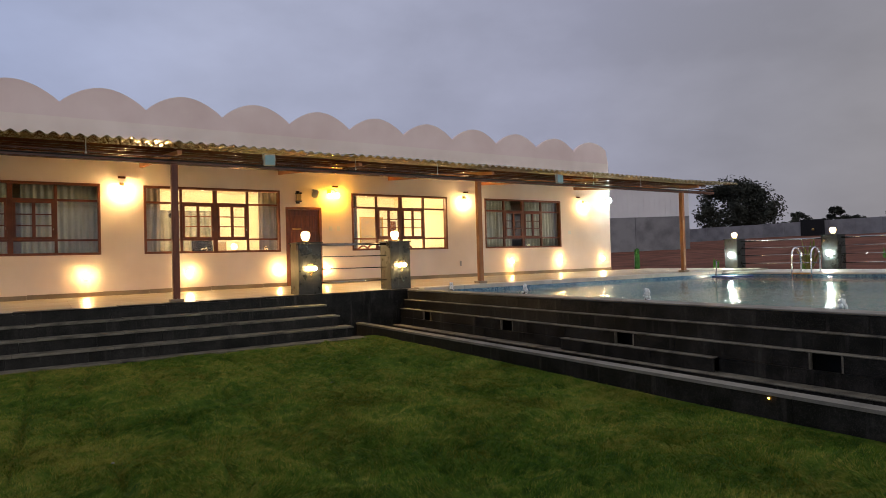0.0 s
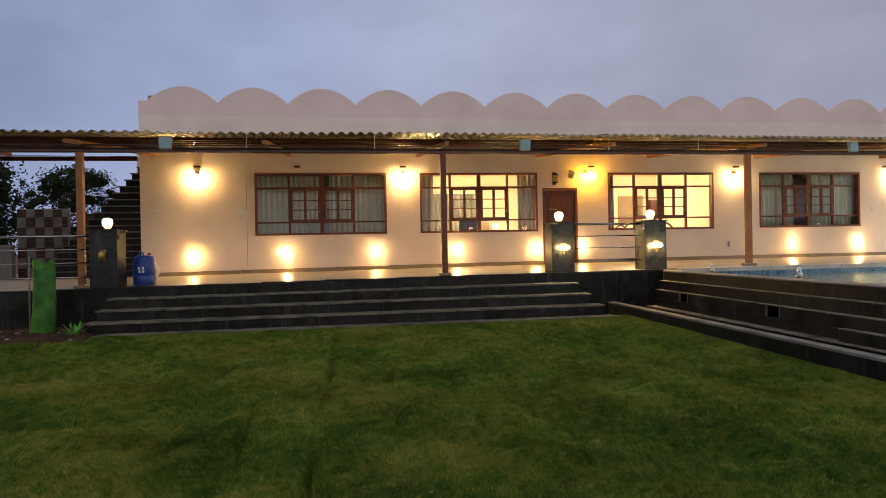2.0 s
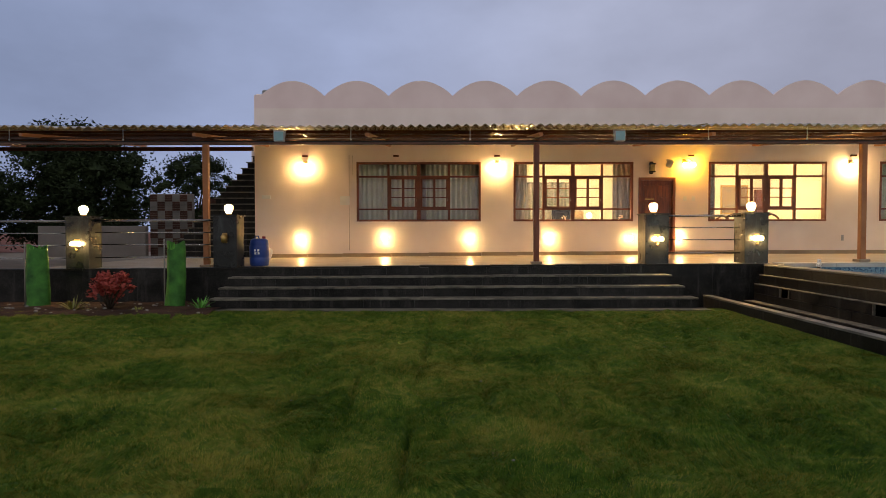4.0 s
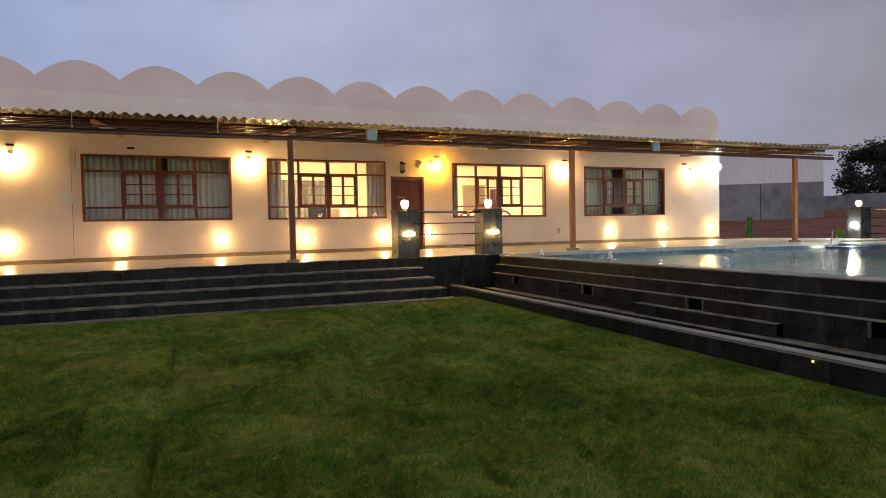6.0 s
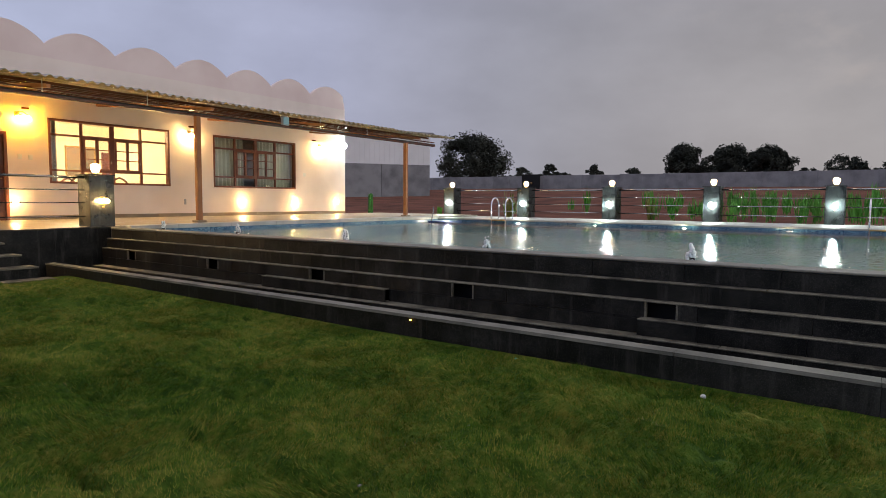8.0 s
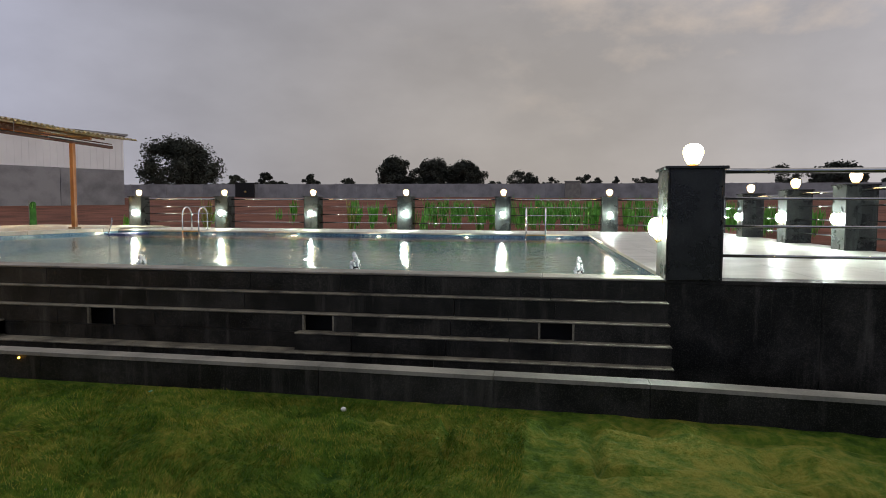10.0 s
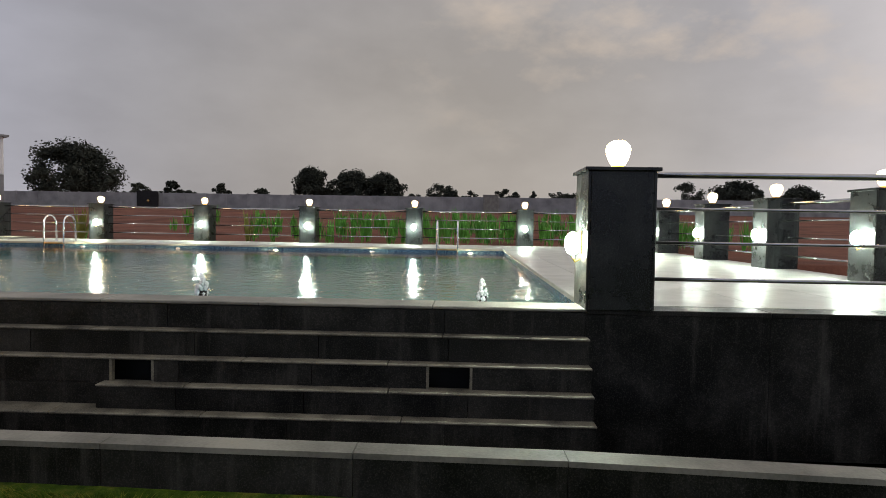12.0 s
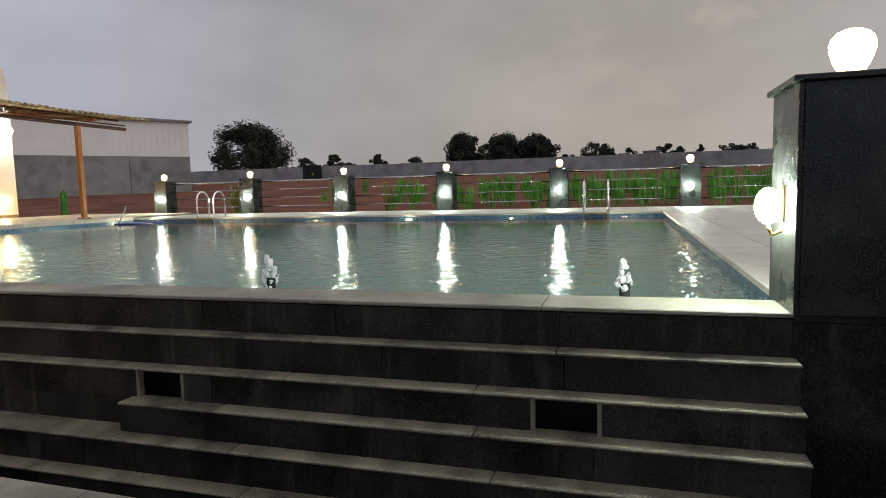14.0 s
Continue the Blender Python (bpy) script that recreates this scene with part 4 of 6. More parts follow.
def pillar(x, y, z, lamp_dir=None, lamp="lamp_cool", globe=True, height=1.01, w=0.46, shift=(0.0, 0.0), lamp_z=0.49):
    """A granite clad pillar with a cap slab, a globe lamp on top and a small wall lamp on one face."""
    t = thing("railing_pillar", x, y, z, "black granite clad pillar with a glowing globe lamp on top", "pillar", "lamp pillars")
    h = w / 2
    for nm, b in (("face_slab", (-h, h, -h, -h + 0.02, 0, height)), ("face_slab", (-h, h, h - 0.02, h, 0, height)),
                  ("face_slab", (-h, -h + 0.02, -h + 0.021, h - 0.021, 0, height)), ("face_slab", (h - 0.02, h, -h + 0.021, h - 0.021, 0, height))):
        part(nm, box(*b, 0.003), "polished", t)
    part("cap", box(-h - 0.025, h + 0.025, -h - 0.025, h + 0.025, height, height + 0.025, 0.004), "polished", t)
    if globe:
        part("globe_holder", lathe([(0.055, height + 0.025), (0.052, height + 0.04), (0.042, height + 0.058)], *shift, 14), "brass", t)
        bulb = [(0.040, 0.055), (0.052, 0.068), (0.066, 0.090), (0.077, 0.118), (0.087, 0.150), (0.088, 0.178), (0.080, 0.204), (0.062, 0.224), (0.038, 0.236), (0.012, 0.240)]
        part("globe", lathe([(r, height + v) for r, v in bulb], *shift, 32), "lamp_globe", t, "glowing opal glass globe")
    if lamp_dir:
        dx, dy = lamp_dir
        o = h + 0.001
        part("side_lamp_plate", box(dx * o - 0.05 + abs(dx) * 0.04, dx * o + 0.05 - abs(dx) * 0.04, dy * o - 0.05 + abs(dy) * 0.04, dy * o + 0.05 - abs(dy) * 0.04, lamp_z - 0.07, lamp_z + 0.09), "brass", t)
        if lamp == "lamp_low":
            for s in (-0.062, 0.062):
                part("side_lamp", ball((dx * (h + 0.06) + s * abs(dy), dy * (h + 0.06) + s * abs(dx), lamp_z), 0.042, 1.0), lamp, t, "glowing side lamp")
        else:
            part("side_lamp", ball((dx * (h + 0.058), dy * (h + 0.058), lamp_z), 0.056, 1.45), lamp, t, "glowing side lamp")
        part("side_lamp_arm", tube([(dx * h, dy * h, lamp_z - 0.11), (dx * (h + 0.04), dy * (h + 0.04), lamp_z - 0.13), (dx * (h + 0.058), dy * (h + 0.058), lamp_z - 0.09)], 0.01, 6), "brass", t)
    return t


EAST_Y = (-3.68, -6.80, -9.88, -12.94, -15.985, -19.125, -22.1)
for y in EAST_Y:
    pillar(24.82, y, 0.0, (-1, 0))
SOUTH_X = (14.2, 16.6, 19.0, 21.7)
for x in SOUTH_X:
    pillar(x, -22.1, 0.0, (0, 1))
pillar(11.63, -18.55, 0.0, (0, 1), height=0.945, shift=(0.03, -0.025), lamp_z=0.445)
pillar(11.63, -22.1, 0.0, (0, 1))
GATE = ((9.38, -4.47), (11.335, -4.47))
for x, y in GATE:
    pillar(x, y, tz(x), (0, -1), "lamp_low", height=0.97)
WEST_P = ((0.90, -4.50), (-2.0, -4.50), (-4.9, -4.50))
pillar(*WEST_P[0], tz(1), None)
for x, y in WEST_P[1:]:
    pillar(x, y, tz(x), (0, -1), "lamp_low")


def railing(a, b, z, name="railing"):
    """Four steel rails between two pillars."""
    t = thing(name, 0, 0, 0, "stainless steel railing of four horizontal pipes between pillars", "railing", "pool railings")
    for k, (h, r) in enumerate(((0.94, 0.024), (0.70, 0.011), (0.46, 0.011), (0.20, 0.014))):
        part("top_rail" if k == 0 else "rail", tube([(a[0], a[1], z + h), (b[0], b[1], z + h)], r, 10), "steel", t)
    return t


H = 0.23
for y0, y1 in zip(EAST_Y, EAST_Y[1:]):
    railing((24.82, y0 - H), (24.82, y1 + H), 0.0)
xs = (11.63,) + SOUTH_X + (24.82,)
for x0, x1 in zip(xs, xs[1:]):
    railing((x0 + H, -22.1), (x1 - H, -22.1), 0.0)
railing((11.63, -18.55 - H), (11.63, -22.1 + H), 0.0)
railing((GATE[0][0] + H, -4.5), (GATE[1][0] - H, -4.5), tz(10.8))
railing((WEST_P[1][0] + H, -4.5), (WEST_P[0][0] - H, -4.5), tz(0))
railing((WEST_P[2][0] + H, -4.5), (WEST_P[1][0] - H, -4.5), tz(-3))
railing((-13.5, -4.5), (WEST_P[2][0] - H, -4.5), tz(-7))


# ---------------------------------------------------------------- windows and door
def bar(x0, x1, z0, z1, y0=0.06, y1=0.13, bevel=0.004):
    return box(x0, x1, y0, y1, z0, z1, bevel)


def window(name, x0, x1, label):
    """Four columns under a transom; the two middle columns hold glazed casements of two by three panes."""
    w = thing(name, 0, 0, 0, label, "window", kind="structure")
    t = 0.055
    z0, z1 = W_LO, W_HI
    part("window_frame", bar(x0, x1, z1 - t, z1, -0.012, 0.14), "frame", w)
    part("window_sill", bar(x0, x1, z0, z0 + t, -0.02, 0.14), "frame", w)
    for a in (x0, x1 - t):
        part("window_frame", bar(a, a + t, z0 + t, z1 - t, -0.012, 0.14), "frame", w)
    width = x1 - x0
    cols = [x0 + width * f for f in (0.255, 0.50, 0.745)]
    tz_, lz_ = z0 + 1.225, z0 + 0.335
    for k, c in enumerate(cols):
        h = 0.05 if k == 1 else 0.03
        part("mullion", bar(c - h, c + h, z0 + t, z1 - t), "frame", w)
    edges = [x0 + t] + [v for k, c in enumerate(cols) for v in (c - (0.05 if k == 1 else 0.03), c + (0.05 if k == 1 else 0.03))] + [x1 - t]
    for k in range(4):
        a, b = edges[2 * k], edges[2 * k + 1]
        part("transom", bar(a, b, tz_ - 0.025, tz_ + 0.025), "frame", w)
        part("lower_rail", bar(a, b, lz_ - 0.022, lz_ + 0.022), "frame", w)
        part("pane", box(a, b, 0.092, 0.096, tz_ + 0.025, z1 - t), "glass", w)
        part("pane", box(a, b, 0.092, 0.096, z0 + t, lz_ - 0.022), "glass", w)
        if k in (0, 3):
            part("pane", box(a, b, 0.092, 0.096, lz_ + 0.022, tz_ - 0.025), "glass", w)
        else:
            s = 0.05
            sz0, sz1 = lz_ + 0.022, tz_ - 0.025
            bm = bmesh.new()
            for q in ((a, b, sz1 - s, sz1), (a, b, sz0, sz0 + s), (a, a + s, sz0 + s, sz1 - s), (b - s, b, sz0 + s, sz1 - s)):
                add_box(bm, q[0], q[1], 0.045, 0.095, q[2], q[3])
            m = (a + b) / 2
            add_box(bm, m - 0.032, m + 0.032, 0.045, 0.095, sz0 + s, sz1 - s)
            for f in (1 / 3, 2 / 3):
                zz = sz0 + s + (sz1 - sz0 - 2 * s) * f
                for q in ((a + s, m - 0.032), (m + 0.032, b - s)):
                    add_box(bm, q[0], q[1], 0.05, 0.09, zz - 0.012, zz + 0.012)
            sash = part("casement", bm, "frame", w)
            part("pane", box(a + s, b - s, 0.068, 0.072, sz0 + s, sz1 - s), "glass", sash)
            part("handle", tube([(b - 0.02, 0.04, sz0 + 0.2), (b - 0.02, 0.02, sz0 + 0.2), (b - 0.02, 0.02, sz0 + 0.3)], 0.007, 6), "chrome", sash)
    for o in w.children_recursive:
        if o.name.startswith("pane"):
            o.visible_shadow = False
    return w


for k, (a, b) in enumerate(WIN):
    window("window_%d" % (k + 1), a, b, ("dark wood framed window with drawn sage curtains", "dark wood framed window of the lit living room",
                                         "dark wood framed window of the lit dining room", "dark wood framed window with drawn sage curtains")[k])


def curtain(x0, x1, material, label, y=0.42, z0=0.85, z1=2.62, folds=0.14, flare=0.0):
    """A hanging curtain with deep folds; flare pulls the foot aside."""
    n = max(12, int((x1 - x0) / folds * 8))
    verts, faces = [], []
    rows = 6
    for j in range(rows + 1):
        v = j / rows
        z = z1 + (z0 - z1) * v
        for i in range(n + 1):
            u = i / n
            x = x0 + (x1 - x0) * u + flare * v * v * (1 - u)
            verts.append((x, y + 0.075 * math.sin(2 * math.pi * u * (x1 - x0) / folds + 0.5 * math.sin(7 * u)) * (0.7 + 0.3 * v), z))
    for j in range(rows):
        for i in range(n):
            a = j * (n + 1) + i
            faces.append((a, a + 1, a + n + 2, a + n + 1))
    ob = raw("curtain", verts, faces, material, smooth=True)
    ob.modifiers.new("thickness", "SOLIDIFY").thickness = 0.004
    return tagged(ob, label, "curtain", "window curtains")


for a, b in ((WIN[0][0] - 0.1, WIN[0][0] + 1.60), (WIN[0][0] + 1.87, WIN[0][1] + 0.1), (WIN[3][0] - 0.1, WIN[3][0] + 1.38), (WIN[3][0] + 1.95, WIN[3][1] + 0.1)):
    curtain(a, b, "curtain", "drawn sage green pleated curtain behind the window")
curtain(WIN[1][0] - 0.05, WIN[1][0] + 0.42, "drape", "grey drape drawn to one side of the window", flare=-0.1)
curtain(WIN[1][1] - 0.45, WIN[1][1] + 0.05, "drape", "grey drape drawn to one side of the window")
curtain(WIN[2][0] - 0.05, WIN[2][0] + 0.33, "drape", "grey drape drawn to one side of the window", flare=-0.05)
for a, b in WIN:
    tagged(part("curtain_rod", tube([(a - 0.2, 0.42, 2.66), (b + 0.2, 0.42, 2.66)], 0.014, 8), "brass"), "brass curtain rod above the window", "curtain rod")


def front_door(x0, x1, z0, z1):
    d = thing("door_1", 0, 0, 0, "closed dark red panelled wooden front door", "door", kind="structure")
    t = 0.07
    for q in ((x0, x0 + t, z0, z1), (x1 - t, x1, z0, z1), (x0 + t, x1 - t, z1 - t, z1)):
        part("door_frame", box(q[0], q[1], -0.02, 0.15, q[2], q[3], 0.006), "frame", d)
    leaf = part("door_leaf", box(x0 + t + 0.003, x1 - t - 0.003, 0.05, 0.09, z0 + 0.005, z1 - t - 0.003, 0.004), "wood", d)
    m = (x0 + x1) / 2
    for a, b in ((x0 + t + 0.09, m - 0.05), (m + 0.05, x1 - t - 0.09)):
        for lo, hi in ((z0 + 0.18, z0 + 0.80), (z0 + 0.95, z0 + 1.45), (z0 + 1.56, z1 - t - 0.14)):
            part("panel", box(a, b, 0.034, 0.052, lo, hi, 0.012), "wood", leaf)
    part("door_handle", tube([(x1 - t - 0.06, 0.05, z0 + 1.0), (x1 - t - 0.06, 0.0, z0 + 1.0), (x1 - t - 0.18, 0.0, z0 + 1.0)], 0.011, 8), "brass", leaf)
    part("letter_plate", box(x0 + t + 0.12, x0 + t + 0.36, 0.028, 0.036, z0 + 1.50, z0 + 1.53, 0.003), "brass", leaf)
    return d


front_door(*DOOR)


# ---------------------------------------------------------------- rooms behind the lit windows
def ceiling_lamp(x, y, size=0.28):
    t = thing("ceiling_lamp", x, y, 2.95, "glowing warm round ceiling lamp", "ceiling lamp", "ceiling lamps")
    part("base", lathe([(size * 0.55, -0.03), (size * 0.6, 0.0)], 0, 0, 20), "brass", t)
    part("shade", lathe([(0.03, -0.17), (size * 0.6, -0.13), (size * 0.8, -0.06), (size * 0.6, -0.03)], 0, 0, 22), "lamp_room", t, "glowing opal glass bowl")


ceiling_lamp(8.95, 2.6)
ceiling_lamp(14.1, 2.6)


def table(x, y, w, d, h, label):
    t = thing("table", x, y, 0.02, label, "table")
    part("tabletop", box(-w / 2, w / 2, -d / 2, d / 2, h - 0.04, h, 0.008), "wood", t)
    for sx in (-1, 1):
        for sy in (-1, 1):
            part("leg", box(sx * (w / 2 - 0.06) - 0.03, sx * (w / 2 - 0.06) + 0.03, sy * (d / 2 - 0.06) - 0.03, sy * (d / 2 - 0.06) + 0.03, 0, h - 0.04, 0.004), "wood", t)
    return t


def chair(x, y, turn, label="carved dark wooden chair with a rounded back"):
    t = thing("chair", x, y, 0.02, label, "chair", "dining chairs")
    t.rotation_euler = (0, 0, radians(turn))
    part("seat", box(-0.23, 0.23, -0.23, 0.23, 0.43, 0.48, 0.01), "wood", t)
    for sx in (-1, 1):
        part("leg", box(sx * 0.2 - 0.02, sx * 0.2 + 0.02, -0.22, -0.18, 0, 0.43), "wood", t)
        part("leg", box(sx * 0.2 - 0.02, sx * 0.2 + 0.02, 0.18, 0.22, 0, 1.0), "wood", t)
    arc = [(-0.2 + 0.4 * i / 10, 0.2, 1.0 + 0.12 * math.sin(math.pi * i / 10)) for i in range(11)]
    part("backrest", add_box(tube(arc, 0.03, 8), -0.19, 0.19, 0.19, 0.21, 0.72, 0.98), "wood", t)


table(14.0, 1.7, 1.5, 0.9, 0.76, "dark wooden dining table by the window")
chair(13.45, 1.0, 180)
chair(14.55, 1.0, 175)
chair(14.0, 2.5, 0)
table(8.8, 0.85, 1.4, 0.45, 0.90, "narrow wooden side table under the window")
monitor = thing("television", 8.55, 0.85, 0.92, "small dark flat screen seen from behind", "television")
part("screen", box(-0.26, 0.26, -0.03, 0.02, 0.05, 0.38, 0.01), "black", monitor)
part("stand", box(-0.1, 0.1, -0.06, 0.06, 0.0, 0.06, 0.005), "black", monitor)
table(9.7, 3.9, 1.3, 0.5, 1.05, "dark wooden sideboard table against the wall")
books = thing("box", 9.55, 3.9, 1.07, "dark cardboard box on the sideboard", "box")
part("body", box(-0.3, 0.3, -0.15, 0.15, 0, 0.26, 0.01), "skirting", books)
part("lid", box(-0.31, 0.31, -0.16, 0.16, 0.262, 0.29, 0.006), "grey", books)


# added glowing ball that stands in for a lamp's reflection in the window
def reflection_ball(x, y, z):
    t = thing("lamp_reflection_ball", x, y, z, "small glowing ball on a foot, added for a lamp reflection in the window", "table lamp", "table lamps")
    part("foot", lathe([(0.07, 0), (0.06, 0.02), (0.015, 0.03), (0.012, 0.12)], 0, 0, 14), "brass", t)
    part("globe", ball((0, 0, 0.19), 0.08), "lamp_room", t, "glowing glass ball")


reflection_ball(9.35, 0.85, 0.92)


def wall_picture(x, y, z, w, h, label, north=True):
    t = thing("picture", x, y, z, label, "picture")
    for q in ((-w / 2, w / 2, h - 0.05, h), (-w / 2, w / 2, 0, 0.05), (-w / 2, -w / 2 + 0.05, 0.05, h - 0.05), (w / 2 - 0.05, w / 2, 0.05, h - 0.05)):
        part("frame", box(q[0], q[1], -0.035, -0.002, q[2], q[3], 0.005), "brass", t)
    part("canvas", box(-w / 2 + 0.05, w / 2 - 0.05, -0.02, -0.004, 0.05, h - 0.05), "skirting", t, "brown and tan abstract panel")
    rng = random.Random(5)
    for k in range(14):
        a, b = rng.uniform(-w / 2 + 0.08, w / 2 - 0.2), rng.uniform(0.1, h - 0.2)
        part("relief", box(a, a + rng.uniform(0.05, 0.13), -0.027, -0.021, b, b + rng.uniform(0.04, 0.10), 0.003), "stone", t)


wall_picture(15.25, 4.598, 1.25, 0.95, 1.0, "framed brown relief panel on the lit wall")
inner = thing("door_2", 0, 0, 0, "brown wooden inner door in the dining room", "door", kind="structure")
part("door_frame", box(15.92, 16.22, 4.50, 4.597, 0.02, 2.1, 0.01), "frame", inner)
part("door_leaf", box(15.97, 16.2, 4.46, 4.498, 0.02, 2.05, 0.006), "wood", inner)
inner = thing("door_3", 0, 0, 0, "half open brown wooden inner door", "door", kind="structure")
part("door_frame", box(12.75, 13.65, 4.53, 4.597, 0.02, 2.0, 0.01), "frame", inner)
part("door_leaf", box(12.85, 13.55, 4.48, 4.528, 0.02, 1.92, 0.006), "wood", inner)
# pale lace hanging on the living room back wall
curtain(7.6, 9.6, "stone", "pale patterned lace curtain on the back wall", y=4.45, z0=0.2, z1=2.35, folds=0.22)
fan_rod = thing("standing_fan", 8.05, 2.2, 0.02, "tall black standing fan pole in the room", "fan")
part("pole", tube([(0, 0, 0), (0, 0, 1.95)], 0.025, 8), "black", fan_rod)
part("foot", lathe([(0.22, 0), (0.2, 0.03), (0.03, 0.05)], 0, 0, 18), "black", fan_rod)
part("head", ball((0, 0, 2.0), 0.09, 0.8), "black", fan_rod)

# ---------------------------------------------------------------- small fittings on the front wall
lantern = thing("wall_lantern", 10.83, 0.0, 2.33, "unlit black and brass box lantern above the door", "wall lamp")
part("back_plate", box(-0.05, 0.05, -0.02, -0.001, -0.12, 0.22, 0.004), "black", lantern)
part("roof", box(-0.075, 0.075, -0.16, -0.021, 0.13, 0.17, 0.01), "black", lantern)
part("glass_box", box(-0.055, 0.055, -0.14, -0.035, -0.05, 0.13, 0.004), "brass", lantern)
part("foot", box(-0.07, 0.07, -0.155, -0.021, -0.08, -0.05, 0.006), "black", lantern)
cam_th = thing("security_light", 11.25, 0.0, 2.47, "grey spot fitting tilted on a wall bracket", "spotlight")
part("bracket", tube([(0, -0.001, 0.12), (0, -0.10, 0.12), (0, -0.13, 0.04)], 0.018, 8), "grey", cam_th)
bm = lathe([(0.04, -0.10), (0.085, -0.07), (0.09, 0.08), (0.05, 0.10)], 0, 0, 16)
bmesh.ops.rotate(bm, verts=bm.verts, cent=(0, 0, 0), matrix=Matrix.Rotation(radians(60), 3, "X"))
bmesh.ops.translate(bm, verts=bm.verts, vec=(0.02, -0.16, 0.0))
part("head", bm, "grey", cam_th)


def plate(x, z, w, h, label, cat, mat="white"):
    t = thing("wall_plate", x, 0.0, z, label, cat, "wall plates")
    part("plate", box(-w / 2, w / 2, -0.012, -0.001, -h / 2, h / 2, 0.003), mat, t)
    part("insert", box(-w / 4, w / 4, -0.018, -0.0125, -h / 3, h / 3, 0.002), mat, t)


plate(2.5, 1.50, 0.26, 0.24, "square white socket plate on the wall", "socket plate")
plate(0.36, 1.60, 0.24, 0.09, "narrow white switch plate on the wall", "switch plate")
plate(11.75, 1.55, 0.09, 0.12, "small white switch beside the door", "switch plate")
plate(11.98, 1.55, 0.09, 0.12, "small white switch beside the door", "switch plate")
plate(16.05, 0.48, 0.07, 0.16, "small grey socket low on the wall", "socket plate", "grey")
plate(20.75, 1.45, 0.12, 0.12, "small white socket beside the window", "socket plate")
for x in (1.43, 3.9, 6.64, 11.9, 16.3, 21.2):
    tagged(part("rafter_pocket", box(x - 0.08, x + 0.08, -0.06, -0.001, 2.68, 2.73, 0.004), "timber"), "short brown bracket high on the wall", "bracket", "wall brackets")
tagged(part("vent_block", box(0.12, 0.34, 0.5, 0.75, 4.42, 4.62, 0.03), "concrete"), "small grey block on the roof corner", "block")


def spot(x):
    """Square floodlight, switched off, on the veranda beam."""
    t = thing("flood_lamp", x, -4.98, 2.47, "unlit square grey floodlight with pale blue glass on the beam", "floodlight", "veranda floodlights")
    part("housing", box(-0.10, 0.10, -0.045, 0.03, -0.10, 0.10, 0.012), "grey", t)
    part("glass", box(-0.085, 0.085, -0.052, -0.046, -0.085, 0.085), "lens_off", t, "pale blue lens")
    part("bracket", tube([(-0.11, 0, 0), (-0.11, 0.02, 0.12), (0.11, 0.02, 0.12), (0.11, 0, 0)], 0.008, 6), "grey", t)


M["lens_off"] = surface("pale_blue_lens", (0.18, 0.34, 0.36), (0.26, 0.42, 0.44), 0.15, scale=4, fine=40, bump=0.02)
for x in (-4.5, 2.05, 8.55, 15.6):
    spot(x)


# ---------------------------------------------------------------- pool fittings
def ladder(y):
    t = thing("pool_ladder", 0, 0, 0, "curved chrome pool ladder at the pool edge", "pool ladder", "pool ladders")
    for s in (-0.25, 0.25):
        pts = [(POOL_E + 0.32, y + s, 0.0), (POOL_E + 0.31, y + s, 0.35)]
        pts += [(POOL_E + 0.08 + 0.23 * math.cos(math.pi * k / 8), y + s, 0.44 + 0.22 * math.sin(math.pi * k / 8)) for k in range(9)]
        pts += [(POOL_E - 0.15, y + s, 0.1), (POOL_E - 0.14, y + s, -0.9)]
        part("rail", tube(pts, 0.021, 10), "chrome", t)
        part("flange", lathe([(0.05, 0.0), (0.045, 0.012), (0.026, 0.02)], POOL_E + 0.32, y + s, 14), "chrome", t)
    for z in (-0.03, -0.3, -0.6):
        part("step", box(POOL_E - 0.20, POOL_E - 0.12, y - 0.23, y + 0.23, z - 0.015, z + 0.015, 0.006), "brass", t)


ladder(-7.28)
ladder(-17.02)


def nozzle(y):
    """A bubbling spout: a short metal pipe with a head of white water falling round it."""
    t = thing("fountain_spout", 12.38, y, WATER, "small bubbling white water spout in the pool", "fountain", "pool spouts")
    part("pipe", tube([(0, 0, -0.3), (0, 0, 0.08)], 0.032, 8), "black", t)
    rng = random.Random(int(-y * 10))
    bm = bmesh.new()
    for k in range(34):
        u = rng.random()
        a, r = rng.uniform(0, 6.28), 0.018 + 0.034 * math.sin(math.pi * min(u * 1.1, 1.0)) * rng.random()
        add_ball(bm, (r * math.cos(a), r * math.sin(a), -0.005 + 0.215 * u), rng.uniform(0.008, 0.022), rng.uniform(1.0, 1.9), 8, 6)
    for v in bm.verts:
        v.co += Vector((noise.noise(v.co * 60 + Vector((y, 0, 0))), noise.noise(v.co * 60 + Vector((0, y, 5))), noise.noise(v.co * 50))) * 0.012
    part("water_head", bm, "foam", t, "white foaming water")


M["lamp_mark"] = glow("amber_marker_glass", AMBER, 25.0)
M["turquoise"] = surface("turquoise_plastic", (0.05, 0.45, 0.36), (0.08, 0.55, 0.45), 0.5)
M["foam"] = surface("white_foam", (0.70, 0.74, 0.74), (0.85, 0.87, 0.87), 0.15, scale=20, fine=80, bump=0.1)
for y in (-5.0, -7.4, -10.08, -12.65, -15.25, -17.65):
    nozzle(y)


